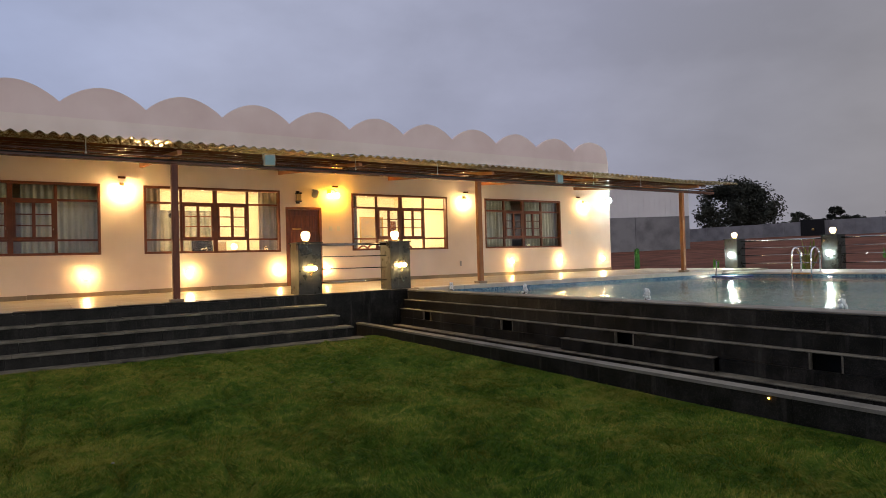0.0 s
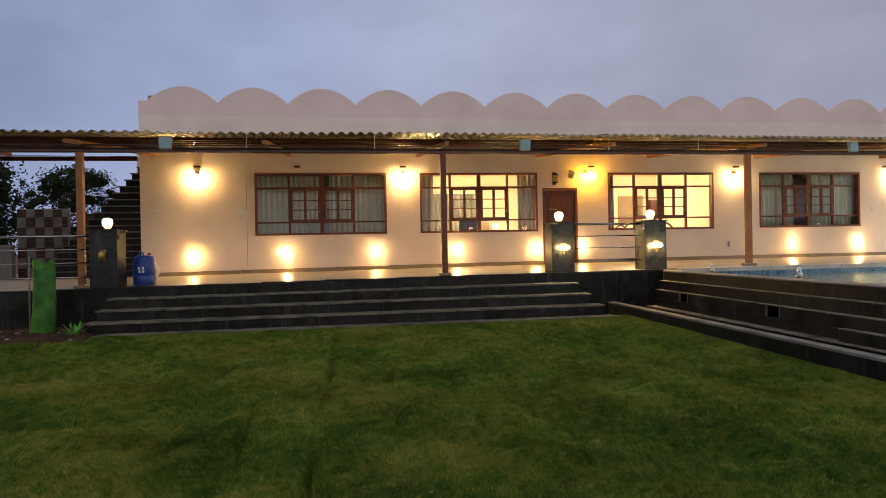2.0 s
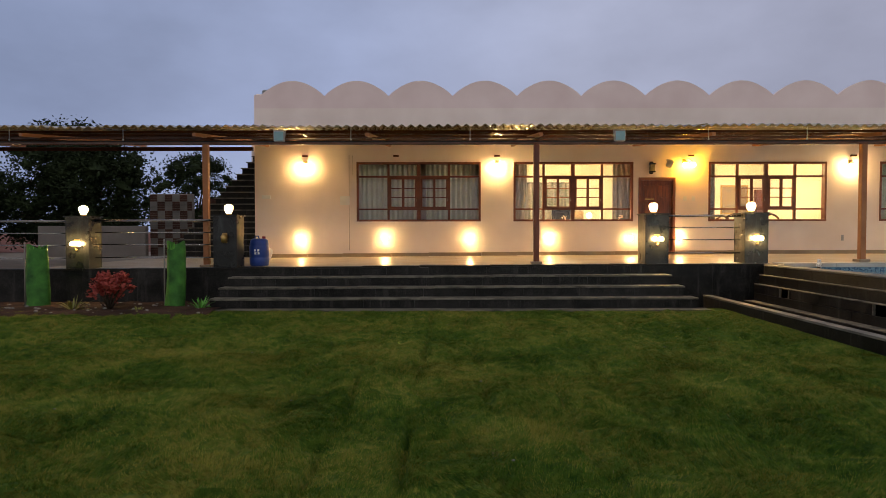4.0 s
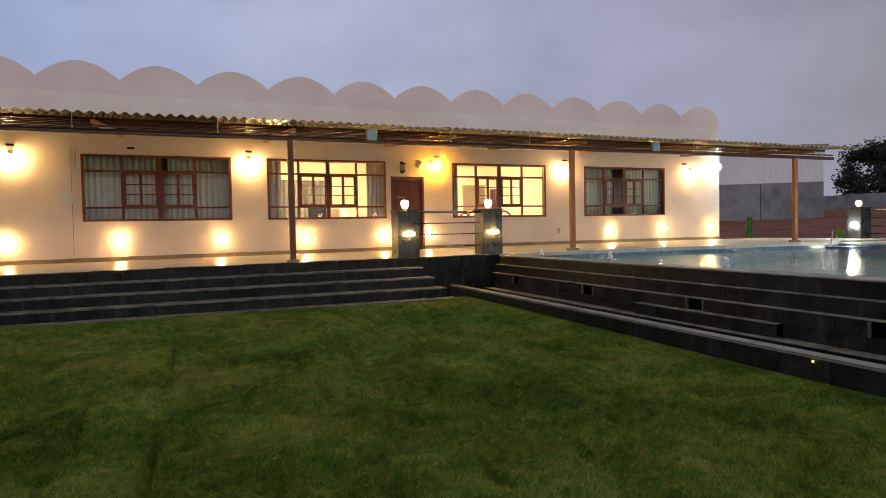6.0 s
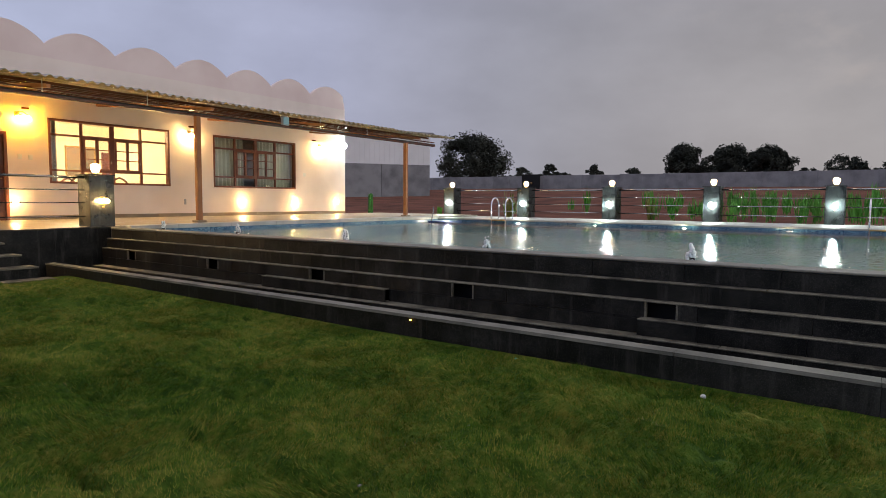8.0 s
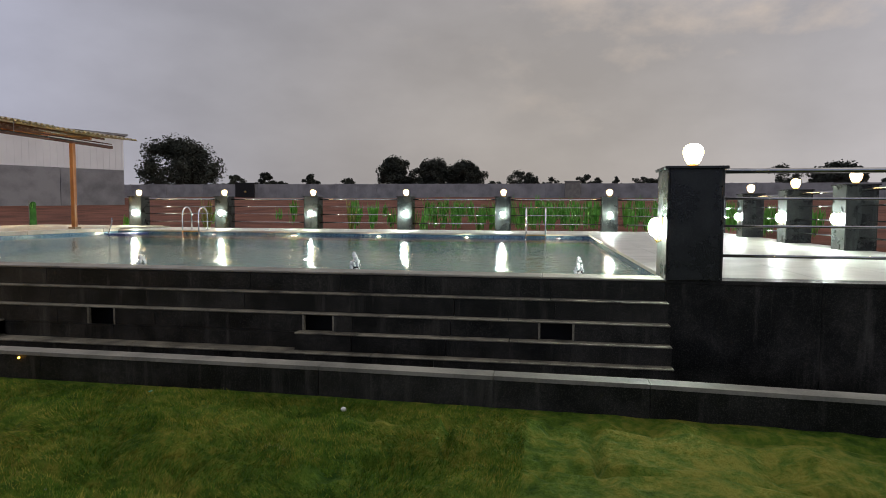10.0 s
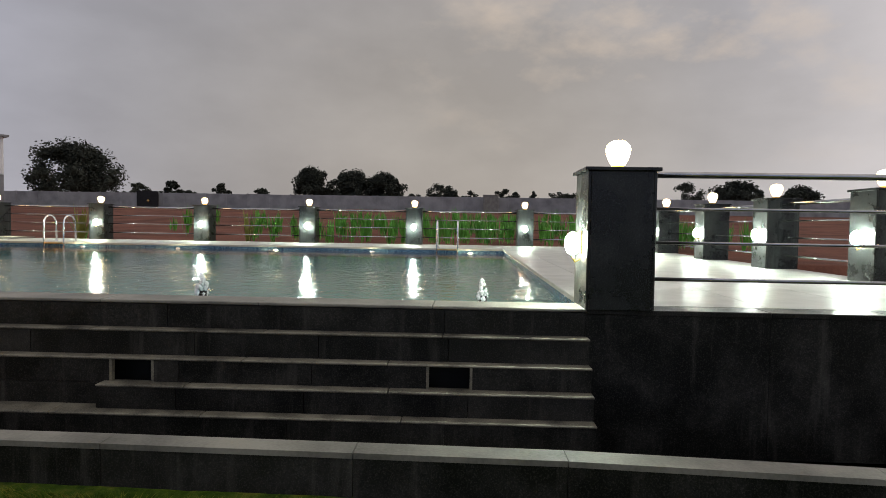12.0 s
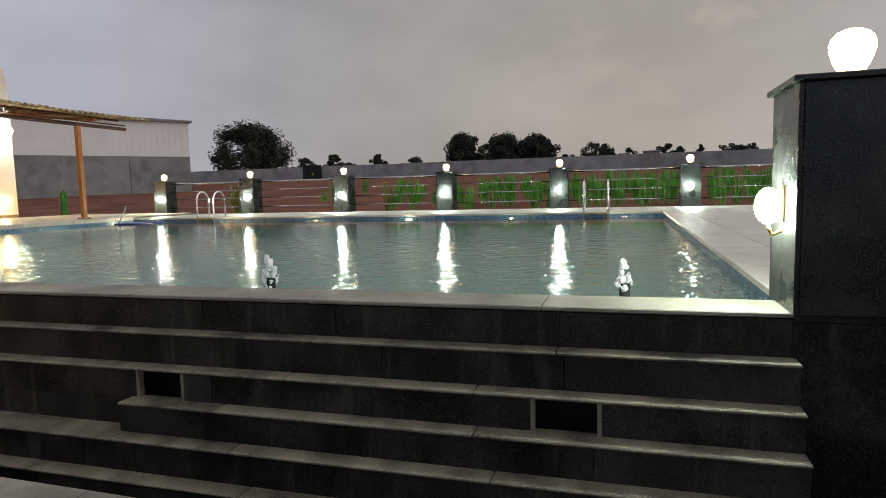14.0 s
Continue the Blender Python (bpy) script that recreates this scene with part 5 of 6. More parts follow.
def pool_light(y):
    t = thing("pool_light", POOL_E - 0.062, y, WATER - 0.085, "glowing round underwater lamp on the pool wall", "pool lamp", "pool lamps")
    bm = lathe([(0.11, 0.0), (0.11, 0.02), (0.085, 0.03)], 0, 0, 18)
    bmesh.ops.rotate(bm, verts=bm.verts, cent=(0, 0, 0), matrix=Matrix.Rotation(radians(-90), 3, "Y"))
    part("rim", bm, "chrome", t)
    bm = lathe([(0.08, 0.031), (0.06, 0.045), (0.02, 0.05)], 0, 0, 18)
    bmesh.ops.rotate(bm, verts=bm.verts, cent=(0, 0, 0), matrix=Matrix.Rotation(radians(-90), 3, "Y"))
    part("lens", bm, "lamp_pool", t, "glowing lens")


for y in (-5.5, -7.95, -10.37, -12.8, -15.2, -17.6):
    pool_light(y)

skimmer = thing("pool_skimmer", 21.6, -5.6, WATER, "long handled pool net with a blue frame floating at the edge", "pool net")
part("pole", tube([(-0.5, 0.2, 0.02), (0.2, 0.62, 0.36), (0.32, 0.72, 0.44)], 0.018, 8), "steel", skimmer)
bm = bmesh.new()
add_box(bm, -0.55, 0.45, -0.35, 0.3, 0.005, 0.035, 0.01)
part("net", bm, "blue", skimmer, "blue plastic net")

# ---------------------------------------------------------------- veranda things
def barrel(x, y):
    t = thing("water_barrel", x, y, tz(x), "blue plastic drum with worn white markings on the veranda", "barrel")
    part("body", lathe([(0.17, 0.0), (0.19, 0.03), (0.195, 0.16), (0.185, 0.18), (0.195, 0.20), (0.195, 0.40), (0.185, 0.42), (0.19, 0.44), (0.17, 0.53), (0.12, 0.56)], 0, 0, 26), "blue", t)
    part("cap", lathe([(0.035, 0.555), (0.035, 0.60), (0.028, 0.605)], 0.09, 0.02, 12), "cap_red", t, "small red cap")
    part("handle", tube([(-0.09, 0, 0.55), (-0.08, 0, 0.61), (-0.02, 0, 0.61), (0, 0, 0.555)], 0.014, 6), "blue", t)
    for a, z in ((-100, 0.30), (-80, 0.30), (-97, 0.24), (-78, 0.24)):
        r = radians(a)
        bm = box(-0.018, 0.018, -0.003, 0.003, 0, 0.045)
        bmesh.ops.rotate(bm, verts=bm.verts, cent=(0, 0, 0), matrix=Matrix.Rotation(r + math.pi / 2, 3, "Z"))
        bmesh.ops.translate(bm, verts=bm.verts, vec=(0.196 * math.cos(r), 0.196 * math.sin(r), z))
        part("marking", bm, "white", t, "worn white mark")


M["cap_red"] = surface("red_cap", (0.25, 0.02, 0.015), (0.35, 0.04, 0.03), 0.4)
barrel(1.40, -4.15)
bag = thing("sack", 1.30, -3.6, tz(1.2), "crumpled white sack behind the drum", "sack")
bm = ball((0, 0, 0.22), 0.2, 1.1, 16, 12)
for v in bm.verts:
    v.co *= 1 + 0.16 * noise.noise(v.co * 9)
    v.co.z = max(v.co.z, 0)
part("body", bm, "white", bag)
pl = thing("pillar_lantern", WEST_P[0][0], WEST_P[0][1] - 0.232, tz(1) + 0.48, "small unlit brass lantern on the pillar", "wall lamp")
part("plate", box(-0.05, 0.05, -0.012, -0.001, 0, 0.2, 0.003), "brass", pl)
part("body", lathe([(0.02, 0.0), (0.05, 0.03), (0.06, 0.13), (0.02, 0.19)], 0, -0.075, 10), "brass", pl)


# ---------------------------------------------------------------- plants
def leaf_strip(bm, base, aim, length, width, droop, n=5):
    """A bending strap leaf with a mid fold."""
    a = Vector(base)
    d = Vector(aim).normalized()
    side = d.cross(Vector((0, 0, 1)))
    side = side.normalized() if side.length > 0.01 else Vector((1, 0, 0))
    prev = None
    for i in range(n + 1):
        u = i / n
        p = a + d * length * u + Vector((0, 0, -droop * u * u * length))
        w = width * math.sin(math.pi * min(0.12 + 0.88 * u, 1.0)) * 0.5
        row = [bm.verts.new(p - side * w), bm.verts.new(p + Vector((0, 0, -w * 0.3))), bm.verts.new(p + side * w)]
        if prev:
            bm.faces.new((prev[0], prev[1], row[1], row[0]))
            bm.faces.new((prev[1], prev[2], row[2], row[1]))
        prev = row


def strap_plant(x, y, z, h, count, mat, label, seed, name="strap_plant", spread=1.0, width=0.045):
    rng = random.Random(seed)
    t = thing(name, x, y, z, label, "plant")
    bm = bmesh.new()
    for k in range(count):
        a = rng.uniform(0, 6.28)
        tilt = rng.uniform(0.1, 1.0) * spread
        leaf_strip(bm, (0.03 * math.cos(a), 0.03 * math.sin(a), 0), (math.cos(a) * tilt, math.sin(a) * tilt, 1.0), h * rng.uniform(0.7, 1.15), width, rng.uniform(0.1, 0.5) * spread)
    part("leaves", bm, mat, t)
    part("stem", tube([(0, 0, 0), (0, 0, h * 0.15)], 0.03, 7), "bark", t)
    return t


def leaf_cloud(rng, centres, per, size, spread):
    """Many small leaf blades round branch ends."""
    verts, faces = [], []
    for c, r in centres:
        for k in range(per):
            d = Vector((rng.gauss(0, 1), rng.gauss(0, 1), rng.gauss(0, 0.75)))
            d *= min(1.0, 1.55 / d.length)
            p = Vector(c) + d * r * spread
            u = Vector((rng.gauss(0, 1), rng.gauss(0, 1), rng.gauss(0, 0.6))).normalized()
            w = u.cross(Vector((rng.gauss(0, 1), rng.gauss(0, 1), rng.gauss(0, 1)))).normalized()
            s = size * rng.uniform(0.6, 1.4)
            n = len(verts)
            verts += [p - u * s * 0.5, p + w * s * 0.24, p + u * s * 0.5, p - w * s * 0.24]
            faces.append((n, n + 1, n + 2, n + 3))
    return verts, faces


def tree(x, y, z, h, w, label, seed, leaf="hazed_leaf", per=36, size=0.35, clumps=60, name="tree", trunk_part=0.35, flat=0.5, gap=0.5):
    rng = random.Random(seed)
    t = thing(name, x, y, z, label, "tree")
    r0 = max(0.05, h * 0.022)
    top = h * trunk_part
    lean = (rng.uniform(-0.05, 0.05) * h, rng.uniform(-0.05, 0.05) * h)
    bm = tube([(0, 0, -0.3), (lean[0] * 0.4, lean[1] * 0.4, top * 0.5), (lean[0], lean[1], top)], r0 * 1.3, 8, r0 * 0.8)
    part("trunk", bm, "bark", t)
    centres = []
    limbs = bmesh.new()
    ch = h - top
    for k in range(9):
        a = k * 2.4 + rng.uniform(-0.4, 0.4)
        rr = w * 0.5 * rng.uniform(0.55, 1.0)
        end = Vector((lean[0] + rr * math.cos(a), lean[1] + rr * math.sin(a), top + ch * rng.uniform(0.15, 0.8)))
        mid = Vector((lean[0], lean[1], top)).lerp(end, 0.5) + Vector((0, 0, ch * 0.08))
        add_tube(limbs, [(lean[0], lean[1], top * 0.92), mid, end], r0 * 0.55, 6, r0 * 0.12)
    part("limbs", limbs, "bark", t)
    while len(centres) < clumps:
        a, u = rng.uniform(0, 6.28), math.sqrt(rng.random())
        v = rng.uniform(0.0, 1.0)
        dome = math.sqrt(max(0.0, 1 - (abs(v - flat) / max(flat, 1 - flat)) ** 2))
        p = Vector((u * dome * w * 0.5 * math.cos(a), u * dome * w * 0.5 * math.sin(a), v * ch))
        if noise.noise((p.x / w * 5 + seed, p.y / w * 5, p.z / h * 6)) < -0.12 * gap and rng.random() < 0.85:
            continue
        centres.append((p + Vector((lean[0], lean[1], top - 0.05 * h)), w * 0.085 * rng.uniform(0.6, 1.4)))
    verts, faces = leaf_cloud(rng, centres, per, size, 0.85)
    # dense lumpy heart of each leaf clump
    for c, r in centres:
        n = len(verts)
        rings = []
        for i in range(5):
            v = math.pi * (i + 0.5) / 5
            for k in range(7):
                u = 2 * math.pi * k / 7
                q = Vector((math.sin(v) * math.cos(u), math.sin(v) * math.sin(u), 0.8 * math.cos(v)))
                verts.append(Vector(c) + q * r * (0.22 + 0.5 * rng.random()))
        for i in range(4):
            for k in range(7):
                faces.append((n + i * 7 + k, n + i * 7 + (k + 1) % 7, n + (i + 1) * 7 + (k + 1) % 7, n + (i + 1) * 7 + k))
    raw("crown", verts, faces, leaf, t)
    return t


FAR = [(81, 37, 6.3, 3.6), (93, 39, 10.2, 11.7), (96, 31, 5.1, 3.4), (96, 26, 5.6, 2.7), (95, 23, 4.1, 2.8), (95, 18, 5.3, 2.7), (95, 12, 4.5, 3.0), (108, 8, 8.7, 6.2),
       (107, 1, 8.1, 6.7), (106, -4, 7.7, 6.0), (105, -9, 4.7, 3.0), (103, -13, 6.1, 4.4), (101, -15, 5.0, 3.4), (99, -18, 4.7, 3.0), (110, -23, 5.9, 3.3), (108, -25, 5.3, 1.8),
       (106, -28, 5.3, 1.9), (103, -31, 4.9, 4.3), (101, -33, 5.0, 3.0), (95, -48, 6.0, 4.6), (103, -58, 6.9, 7.0), (98, -65, 5.7, 5.5)]
# far crowns take the leaf colour with haze painted in
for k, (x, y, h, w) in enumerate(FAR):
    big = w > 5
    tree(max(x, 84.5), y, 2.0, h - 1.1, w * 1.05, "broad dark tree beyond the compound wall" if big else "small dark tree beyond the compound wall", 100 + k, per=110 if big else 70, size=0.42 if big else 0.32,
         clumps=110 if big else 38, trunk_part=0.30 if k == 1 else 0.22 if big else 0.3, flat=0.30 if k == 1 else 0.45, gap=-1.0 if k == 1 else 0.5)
tree(-10.5, 9.5, -0.3, 5.4, 6.2, "dense dark garden tree beside the house", 7, "leaf", per=190, size=0.15, clumps=210, trunk_part=0.12, gap=0.2)
tree(-15.5, 8.0, -0.3, 4.6, 6.0, "dense dark garden tree beside the house", 8, "leaf", per=150, size=0.16, clumps=170, trunk_part=0.1, gap=0.2)
tree(-9.5, 20.0, -0.3, 5.6, 5.6, "airy green tree behind the stairs", 9, "leaf", per=110, size=0.15, clumps=90, trunk_part=0.3)
tree(-13.0, 3.5, -0.3, 2.6, 5.0, "low dark bush by the fence", 10, "leaf", per=90, size=0.12, clumps=110, trunk_part=0.08, gap=0.1, name="bush")


def sapling(x, y, h, seed, mat="green", group="pool side saplings"):
    """An upright clump of narrow green shoots."""
    rng = random.Random(seed)
    t = thing("sapling", x, y, ground_z(x, y) - 0.02, "bright green upright sapling clump in red earth", "plant", group)
    bm = bmesh.new()
    for k in range(26):
        a = rng.uniform(0, 6.28)
        r = rng.uniform(0, 0.16)
        leaf_strip(bm, (r * math.cos(a), r * math.sin(a), rng.uniform(0, h * 0.35)), (0.16 * rng.gauss(0, 1), 0.16 * rng.gauss(0, 1), 1), h * rng.uniform(0.4, 0.75), 0.05, 0.06, 3)
    part("foliage", bm, mat, t)
    return t


rng = random.Random(77)
for row, x in enumerate((26.6, 28.2, 30.2, 32.6, 35.6, 39.0)):
    y = -6.5 + rng.uniform(-1, 1)
    while y > -27:
        dense = min(max((-y - 5) / 9, 0.15), 1.0)
        if rng.random() < dense:
            sapling(x + rng.uniform(-0.5, 0.5), y, rng.uniform(0.8, 1.25), rng.randint(0, 9999))
        y -= rng.uniform(0.4, 0.95)
for x, y in ((27.5, -1.2), (30.0, -3.5), (33.0, -5.0), (36, -8), (26.8, -5.0)):
    sapling(x, y, rng.uniform(0.5, 0.8), rng.randint(0, 9999))
strap_plant(25.5, -5.75, -0.15, 1.25, 16, "yellow", "tall yellow green strap leaved plant by the railing", 3, "strap_plant", 0.45, 0.09)
strap_plant(25.5, -10.9, -0.15, 1.15, 12, "yellow", "tall yellow green strap leaved plant by the railing", 4, "strap_plant", 0.4, 0.08)


def netted_plant(x, y, z, h, seed, w=0.30):
    """A young plant wrapped in a sleeve of green net tied to stakes."""
    rng = random.Random(seed)
    t = thing("netted_sapling", x, y, z, "young plant wrapped in a bright green net sleeve", "plant guard", "netted saplings")
    n, rows = 18, 8
    verts, faces = [], []
    for j in range(rows + 1):
        v = j / rows
        for i in range(n):
            a = 2 * math.pi * i / n
            r = w * 0.5 * (1 + 0.12 * math.sin(3 * a + 4 * v + seed) + rng.uniform(-0.03, 0.03)) * (1.0 - 0.12 * v)
            verts.append((r * math.cos(a) + 0.05 * v, r * 0.7 * math.sin(a), h * v + (0.05 * math.sin(2 * a) if j == rows else 0)))
    for j in range(rows):
        for i in range(n):
            faces.append((j * n + i, j * n + (i + 1) % n, (j + 1) * n + (i + 1) % n, (j + 1) * n + i))
    ob = raw("net", verts, faces, "net", t, smooth=True)
    part("stake", tube([(-w * 0.52, 0, 0), (-w * 0.5, 0, h + 0.08)], 0.014, 6), "stone", t)
    bm = bmesh.new()
    for k in range(10):
        a = rng.uniform(0, 6.28)
        leaf_strip(bm, (0, 0, h * 0.5), (0.2 * math.cos(a), 0.2 * math.sin(a), 1), h * 0.6, 0.05, 0.1)
    part("leaves", bm, "green", t)


netted_plant(24.9, 0.55, -0.15, 0.95, 3, 0.26)
bed = grid_mesh("flower_bed", list(np.arange(-14, 1.26, 0.15)), list(np.arange(-6.55, -4.7, 0.12)), lambda x, y: lawn_z(x, y) + 0.035 + 0.03 * noise.noise((x * 4, y * 4, 1)) - 0.09 * max(0, (-y - 6.3) / 0.2), "bed_soil")
tagged(bed, "strip of bare dark soil with plants at the foot of the wall", "flower bed", kind="structure")
netted_plant(0.17, -5.35, -0.79, 1.23, 5, 0.36)
netted_plant(-2.4, -5.35, -0.79, 1.17, 6, 0.42)
strap_plant(-1.4, -5.9, -0.76, 0.42, 26, "yellow", "spiky yellow green striped plant in the bed", 11, "spider_plant", 1.5, 0.03)
strap_plant(-2.75, -6.1, -0.76, 0.30, 22, "yellow", "low spiky yellow green plant in the bed", 12, "spider_plant", 1.6, 0.03)
strap_plant(-0.2, -6.0, -0.76, 0.20, 14, "yellow", "small dry tufted plant in the bed", 13, "spider_plant", 1.5, 0.02)
strap_plant(0.82, -5.75, -0.76, 0.33, 30, "green", "small green tufted plant beside the steps", 14, "spider_plant", 1.2, 0.03)


def croton(x, y, z):
    rng = random.Random(21)
    t = thing("croton_bush", x, y, z, "bushy red leaved croton shrub in the bed", "shrub")
    centres = []
    bm = bmesh.new()
    for k in range(26):
        a, r, h = rng.uniform(0, 6.28), rng.uniform(0.05, 0.34), rng.uniform(0.2, 0.66)
        p = Vector((r * math.cos(a), r * math.sin(a), h))
        add_tube(bm, [(0, 0, 0), p * 0.6, p], 0.012, 5, 0.004)
        centres.append((p, 0.09))
    part("stems", bm, "bark", t)
    verts, faces = leaf_cloud(rng, centres, 28, 0.10, 0.7)
    raw("leaves", verts, faces, "red", t)


croton(-0.78, -5.85, -0.76)
pebbles = bmesh.new()
rng = random.Random(31)
for k in range(70):
    x, y = rng.uniform(-3.5, 1.1), rng.uniform(-6.5, -5.0)
    r = rng.uniform(0.012, 0.04)
    add_ball(pebbles, (x, y, lawn_z(x, y) + 0.045), r, 0.6, 6, 5)
tagged(part("pebbles", pebbles, "stone"), "loose pale pebbles scattered in the soil bed", "pebbles", kind="stuff")
litter = bmesh.new()
for k in range(26):
    x, y = rng.uniform(-1, 10), rng.uniform(-16, -6.5)
    add_box(litter, x, x + rng.uniform(0.008, 0.022), y, y + rng.uniform(0.006, 0.014), lawn_z(x, y) + 0.014, lawn_z(x, y) + 0.021)
tagged(part("litter", litter, "stone"), "tiny pale scraps and dry leaves on the lawn", "litter", kind="stuff")

# ---------------------------------------------------------------- west side: stairs and garden walls
stairs = thing("outdoor_stairs", 0, 0, 0, "dark stone outdoor staircase rising against the side of the house", "stairs")
for k in range(17):
    x0 = -2.75 + 0.155 * k
    part("step", box(x0, HOUSE_X0 - 0.02, 0.9, 2.3, tz(-1) + 0.17 * k, tz(-1) + 0.17 * k + 0.135), "granite", stairs)
    part("tread", box(x0 - 0.03, HOUSE_X0 - 0.02, 0.86, 2.3, tz(-1) + 0.17 * k + 0.136, tz(-1) + 0.17 * (k + 1) - 0.001, 0.004), "granite_edge", stairs)
tagged(part("stair_wall", box(-0.75, HOUSE_X0 - 0.001, 2.31, 2.5, -0.1, 3.6), "wall"), "pale wall at the head of the outdoor stairs", "wall", kind="structure")


def course_wall(name, x0, x1, y, z0, z1, label, checker):
    """A garden wall of separate bricks; checker alternates fields of pale stone and red brick."""
    t = thing(name, 0, 0, 0, label, "wall", kind="structure")
    bh, bl = (0.072, 0.235) if checker else (0.085, 0.22)
    rows = int((z1 - z0) / bh)
    part("core", box(x0, x1, y + 0.02, y + 0.2, z0, z1 - 0.01), "joint", t)
    cache = {}
    for r in range(rows):
        x = x0 - (bl / 2 if r % 2 and not checker else 0)
        while x < x1 - 0.01:
            a, b = max(x, x0), min(x + bl, x1)
            if b - a > 0.03:
                cell = (int((a - x0) / bl + 0.5) + r // 4) % 2 if checker else 0
                key = (round(b - a, 3), cell)
                if key not in cache:
                    bm = box(0, b - a - 0.008, 0, 0.1, 0.004, bh - 0.004)
                    me = bpy.data.meshes.new("brick")
                    bm.to_mesh(me)
                    bm.free()
                    me.materials.append(M["stone" if cell else "brick"])
                    cache[key] = me
                ob = new("brick", cache[key])
                ob.parent = t
                ob.location = (a + 0.004, y - 0.012 + (0.01 if cell else 0), z0 + r * bh)
            x += bl
    return t


course_wall("garden_wall_checker", -4.05, -2.73, 2.6, -0.12, 1.86, "chequered wall of red brick and pale stone fields", True)
course_wall("garden_wall_brick", -2.73, -0.75, 3.4, -0.12, 1.75, "red brick garden wall behind the stairs", False)
low = tagged(part("garden_wall_low", box(-7.4, -4.06, 2.3, 2.5, -0.2, 0.84, 0.01), "plaster"), "low pale plastered garden wall", "wall", kind="structure")
tagged(part("roof_beam_side", box(-13, -0.001, 0.0, 0.1, 2.86, 2.96, 0.005), "timber"), "brown beam carrying the veranda roof beside the house", "beam", kind="structure")

# ---------------------------------------------------------------- distance: shed, compound wall, tank, cables
shed = thing("industrial_shed", 56.0, 20.2, 0, "large white clad shed with a grey concrete lower wall", "building")
d = Vector((-0.8, 0.6, 0))
back = Vector((0.6, 0.8, 0))


def shed_block(u0, u1, v0, v1, z0, z1, z1b=None):
    """A block in the shed's own directions; z1b is its height at u1."""
    bm = bmesh.new()
    z1b = z1 if z1b is None else z1b
    q = []
    for u, top in ((u0, z1), (u1, z1b)):
        q.append([bm.verts.new(d * u + back * v + Vector((0, 0, z))) for v, z in ((v0, z0), (v1, z0), (v1, top), (v0, top))])
    for k in range(4):
        bm.faces.new((q[0][k], q[0][(k + 1) % 4], q[1][(k + 1) % 4], q[1][k]))
    bm.faces.new(q[0])
    bm.faces.new(q[1][::-1])
    bmesh.ops.recalc_face_normals(bm, faces=bm.faces)
    return bm


for k in range(8):
    part("precast_panel", shed_block(k * 5 + 0.02, k * 5 + 4.98, 0, 0.3, -0.5, 4.1 + 0.02 * (k % 2)), "concrete", shed)
part("upper_wall", shed_block(0, 40, 0.08, 20, 4.12, 7.15, 7.9), "shed", shed)
for k in range(80):
    part("cladding_rib", shed_block(k * 0.5 + 0.1, k * 0.5 + 0.16, 0.04, 0.08, 4.14, 7.1 + 0.75 * k / 80), "shed", shed)
part("roof_edge", shed_block(-0.3, 40, -0.25, 20.3, 7.16, 7.32, 8.07), "concrete", shed)

far_wall = thing("compound_wall", 0, 0, 0, "long grey precast concrete compound wall", "wall", kind="structure")
line = [(82.0, 52.0), (82.0, -25.0), (80.0, -80.0), (62.0, -125.0)]
for (xa, ya), (xb, yb) in zip(line, line[1:]):
    n = max(1, int(math.hypot(xb - xa, yb - ya) / 2.6))
    ang = math.atan2(yb - ya, xb - xa)
    seg = math.hypot(xb - xa, yb - ya) / n
    for k in range(n):
        h = 4.0 + 0.05 * noise.noise((k * 0.9, xa, 0))
        p = box(0.05, seg - 0.05, -0.06, 0.06, -0.3, h)
        bmesh.ops.rotate(p, verts=p.verts, cent=(0, 0, 0), matrix=Matrix.Rotation(ang, 3, "Z"))
        bmesh.ops.translate(p, verts=p.verts, vec=(xa + (xb - xa) * k / n, ya + (yb - ya) * k / n, 0))
        part("wall_panel", p, "concrete", far_wall)
        p = box(-0.08, 0.08, -0.1, 0.1, -0.3, h + 0.05)
        bmesh.ops.rotate(p, verts=p.verts, cent=(0, 0, 0), matrix=Matrix.Rotation(ang, 3, "Z"))
        bmesh.ops.translate(p, verts=p.verts, vec=(xa + (xb - xa) * k / n, ya + (yb - ya) * k / n, 0))
        part("wall_post", p, "concrete", far_wall)
gate = thing("metal_gate", 81.7, 21.9, 2.0, "solid black metal gate in the compound wall", "gate")
bm = box(-1.35, 1.35, -0.06, 0.06, 0, 2.2, 0.02)
bmesh.ops.rotate(bm, verts=bm.verts, cent=(0, 0, 0), matrix=Matrix.Rotation(radians(90), 3, "Z"))
part("leaf", bm, "black", gate)
part("lock_plate", ball((-0.08, -0.1, 1.0), 0.16, 1.0), "brass", gate)
post = thing("marker_stone", 80.8, -20.2, 2.2, "pale concrete marker block before the compound wall", "block")
part("body", box(-0.4, 0.4, -0.9, 0.9, 0, 1.9, 0.05), "stone", post)
part("cap", box(-0.45, 0.45, -0.95, 0.95, 1.902, 2.05, 0.03), "stone", post)
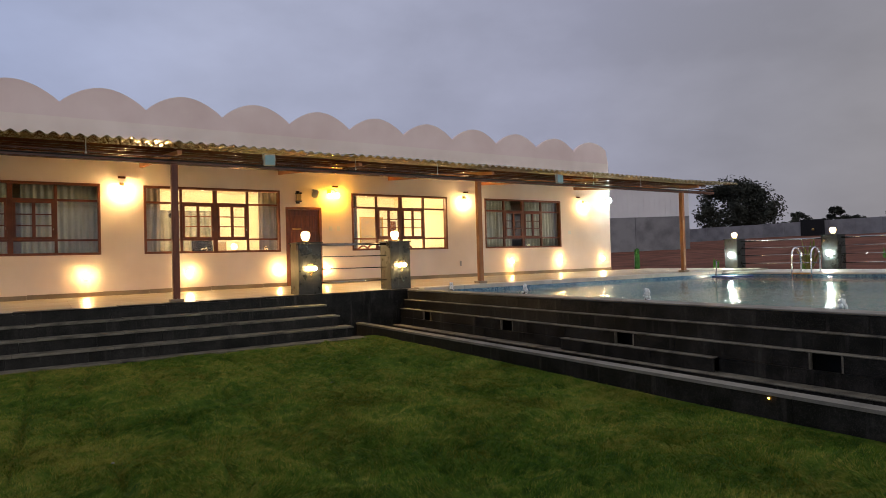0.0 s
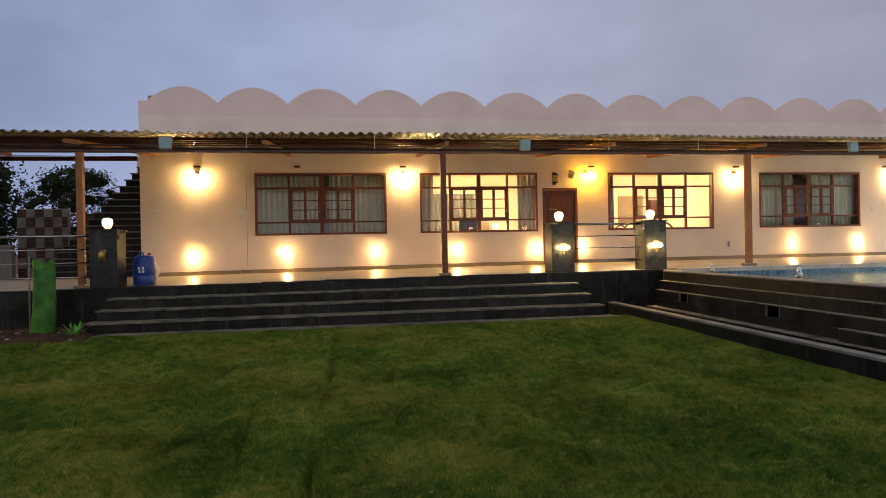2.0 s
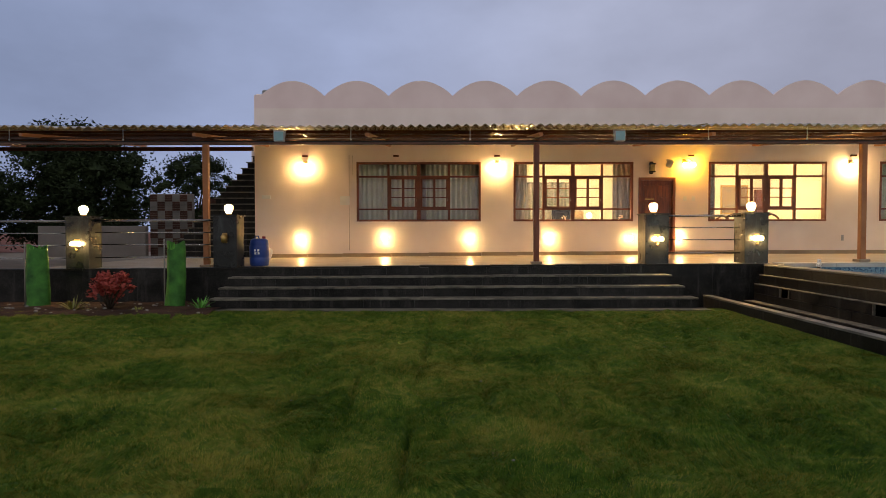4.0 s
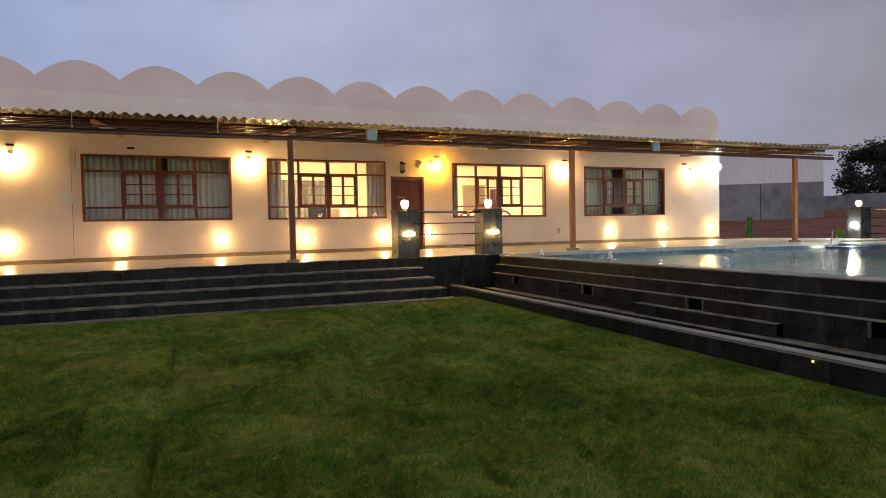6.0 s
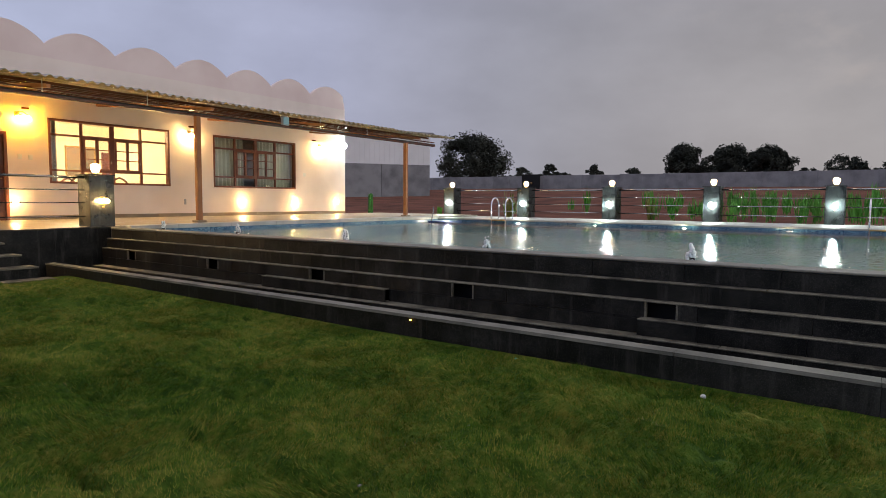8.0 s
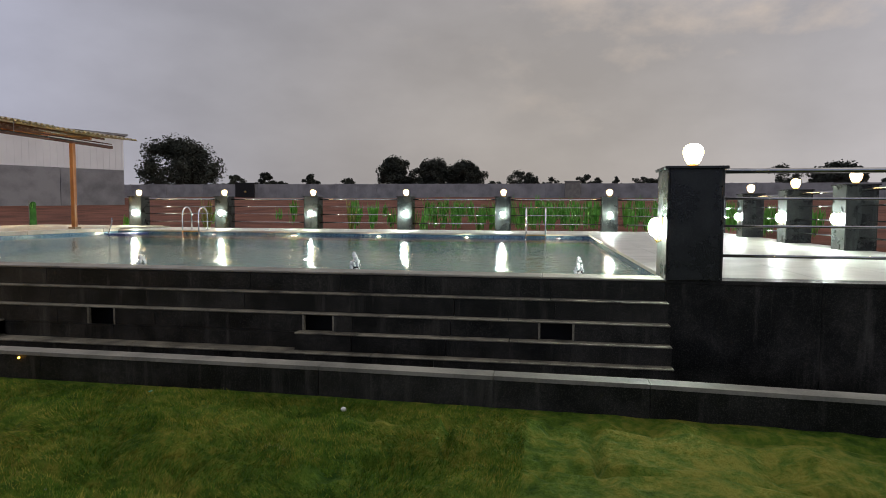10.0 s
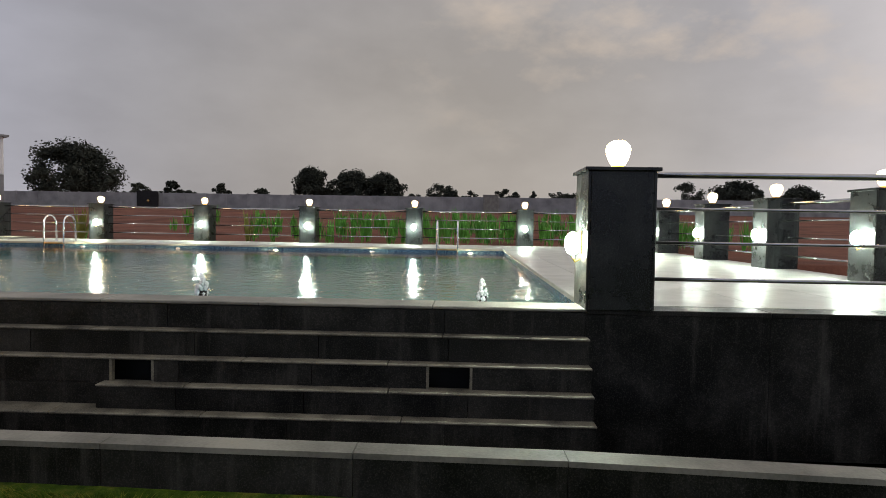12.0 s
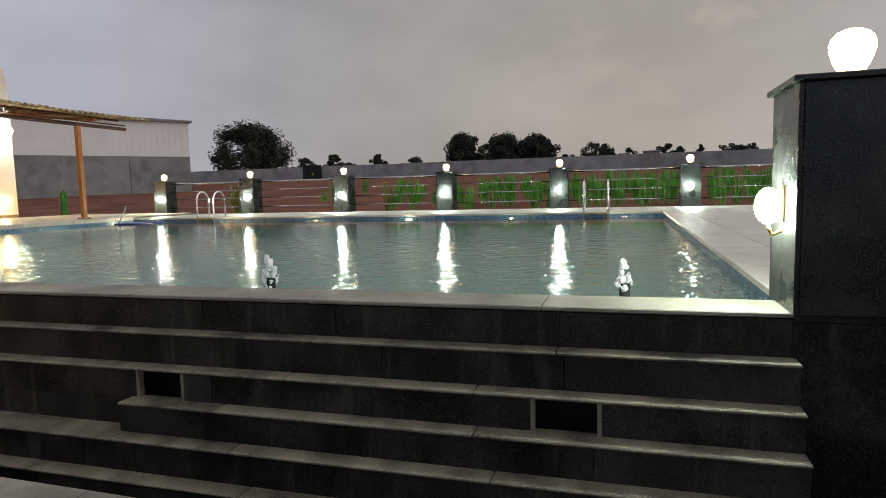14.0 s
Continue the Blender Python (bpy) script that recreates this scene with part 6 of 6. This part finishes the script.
cables = [[(-60, 30, 9.2), (-25, 32, 8.2), (10, 34, 8.11)], [(-60, 31, 8.4), (-25, 33, 7.5), (10, 35, 8.11)]]
pole = thing("utility_pole", 10.0, 34.5, -1.4, "plain grey concrete pole carrying overhead cables", "utility pole")
part("shaft", tube([(0, 0, 0), (0, 0, 10.4)], 0.16, 10, 0.10), "concrete", pole)
part("crossarm", box(-0.05, 0.05, -0.75, 0.75, 9.30, 9.42, 0.01), "timber", pole)
for dy, z in ((-0.5, 9.42), (0.5, 9.42)):
    part("insulator", lathe([(0.03, 0.0), (0.05, 0.03), (0.03, 0.06), (0.04, 0.09)], 0, 0, 10), "white", pole).location = (0, dy, z)
for pts in cables:
    fine = []
    for i in range(25):
        u = i / 24
        a, b, c = (Vector(p) for p in pts)
        fine.append(a * (1 - u) ** 2 + b * 2 * u * (1 - u) + c * u * u)
    tagged(part("cable", tube(fine, 0.02, 5), "black"), "thin dark overhead power cable", "cable", "overhead cables")

for x in (2.62, 2.72):
    tagged(part("wall_cable", tube([(x, -0.006, 0.15 if x < 2.7 else 2.2), (x, -0.006, 2.72)], 0.005, 5), "skirting"), "thin brown cable running down the wall", "cable", "wall cables")
led = thing("kerb_marker_light", kerb_at(-13.0)[0] + 0.008, -13.0, kerb_at(-13.0)[1] - 0.055, "tiny glowing amber marker lamp on the kerb face", "marker lamp")
part("case", box(0.0, 0.012, -0.02, 0.02, -0.012, 0.012, 0.003), "black", led)
part("lens", ball((-0.004, 0, 0), 0.009), "lamp_mark", led, "glowing amber lens")
scrap = thing("paper_scrap", 10.16, -14.3, lawn_z(10.16, -14.3) + 0.01, "small turquoise plastic scrap on the lawn", "scrap")
part("sheet", box(-0.014, 0.014, -0.010, 0.010, 0.0, 0.008, 0.002), "turquoise", scrap)
pebble = thing("pale_stone", 10.05, -15.9, lawn_z(10.05, -15.9) + 0.01, "small pale stone lying by the kerb", "stone")
bm = ball((0, 0, 0.012), 0.022, 0.8)
for v in bm.verts:
    v.co *= 1 + 0.3 * noise.noise(v.co * 40)
part("body", bm, "white", pebble)
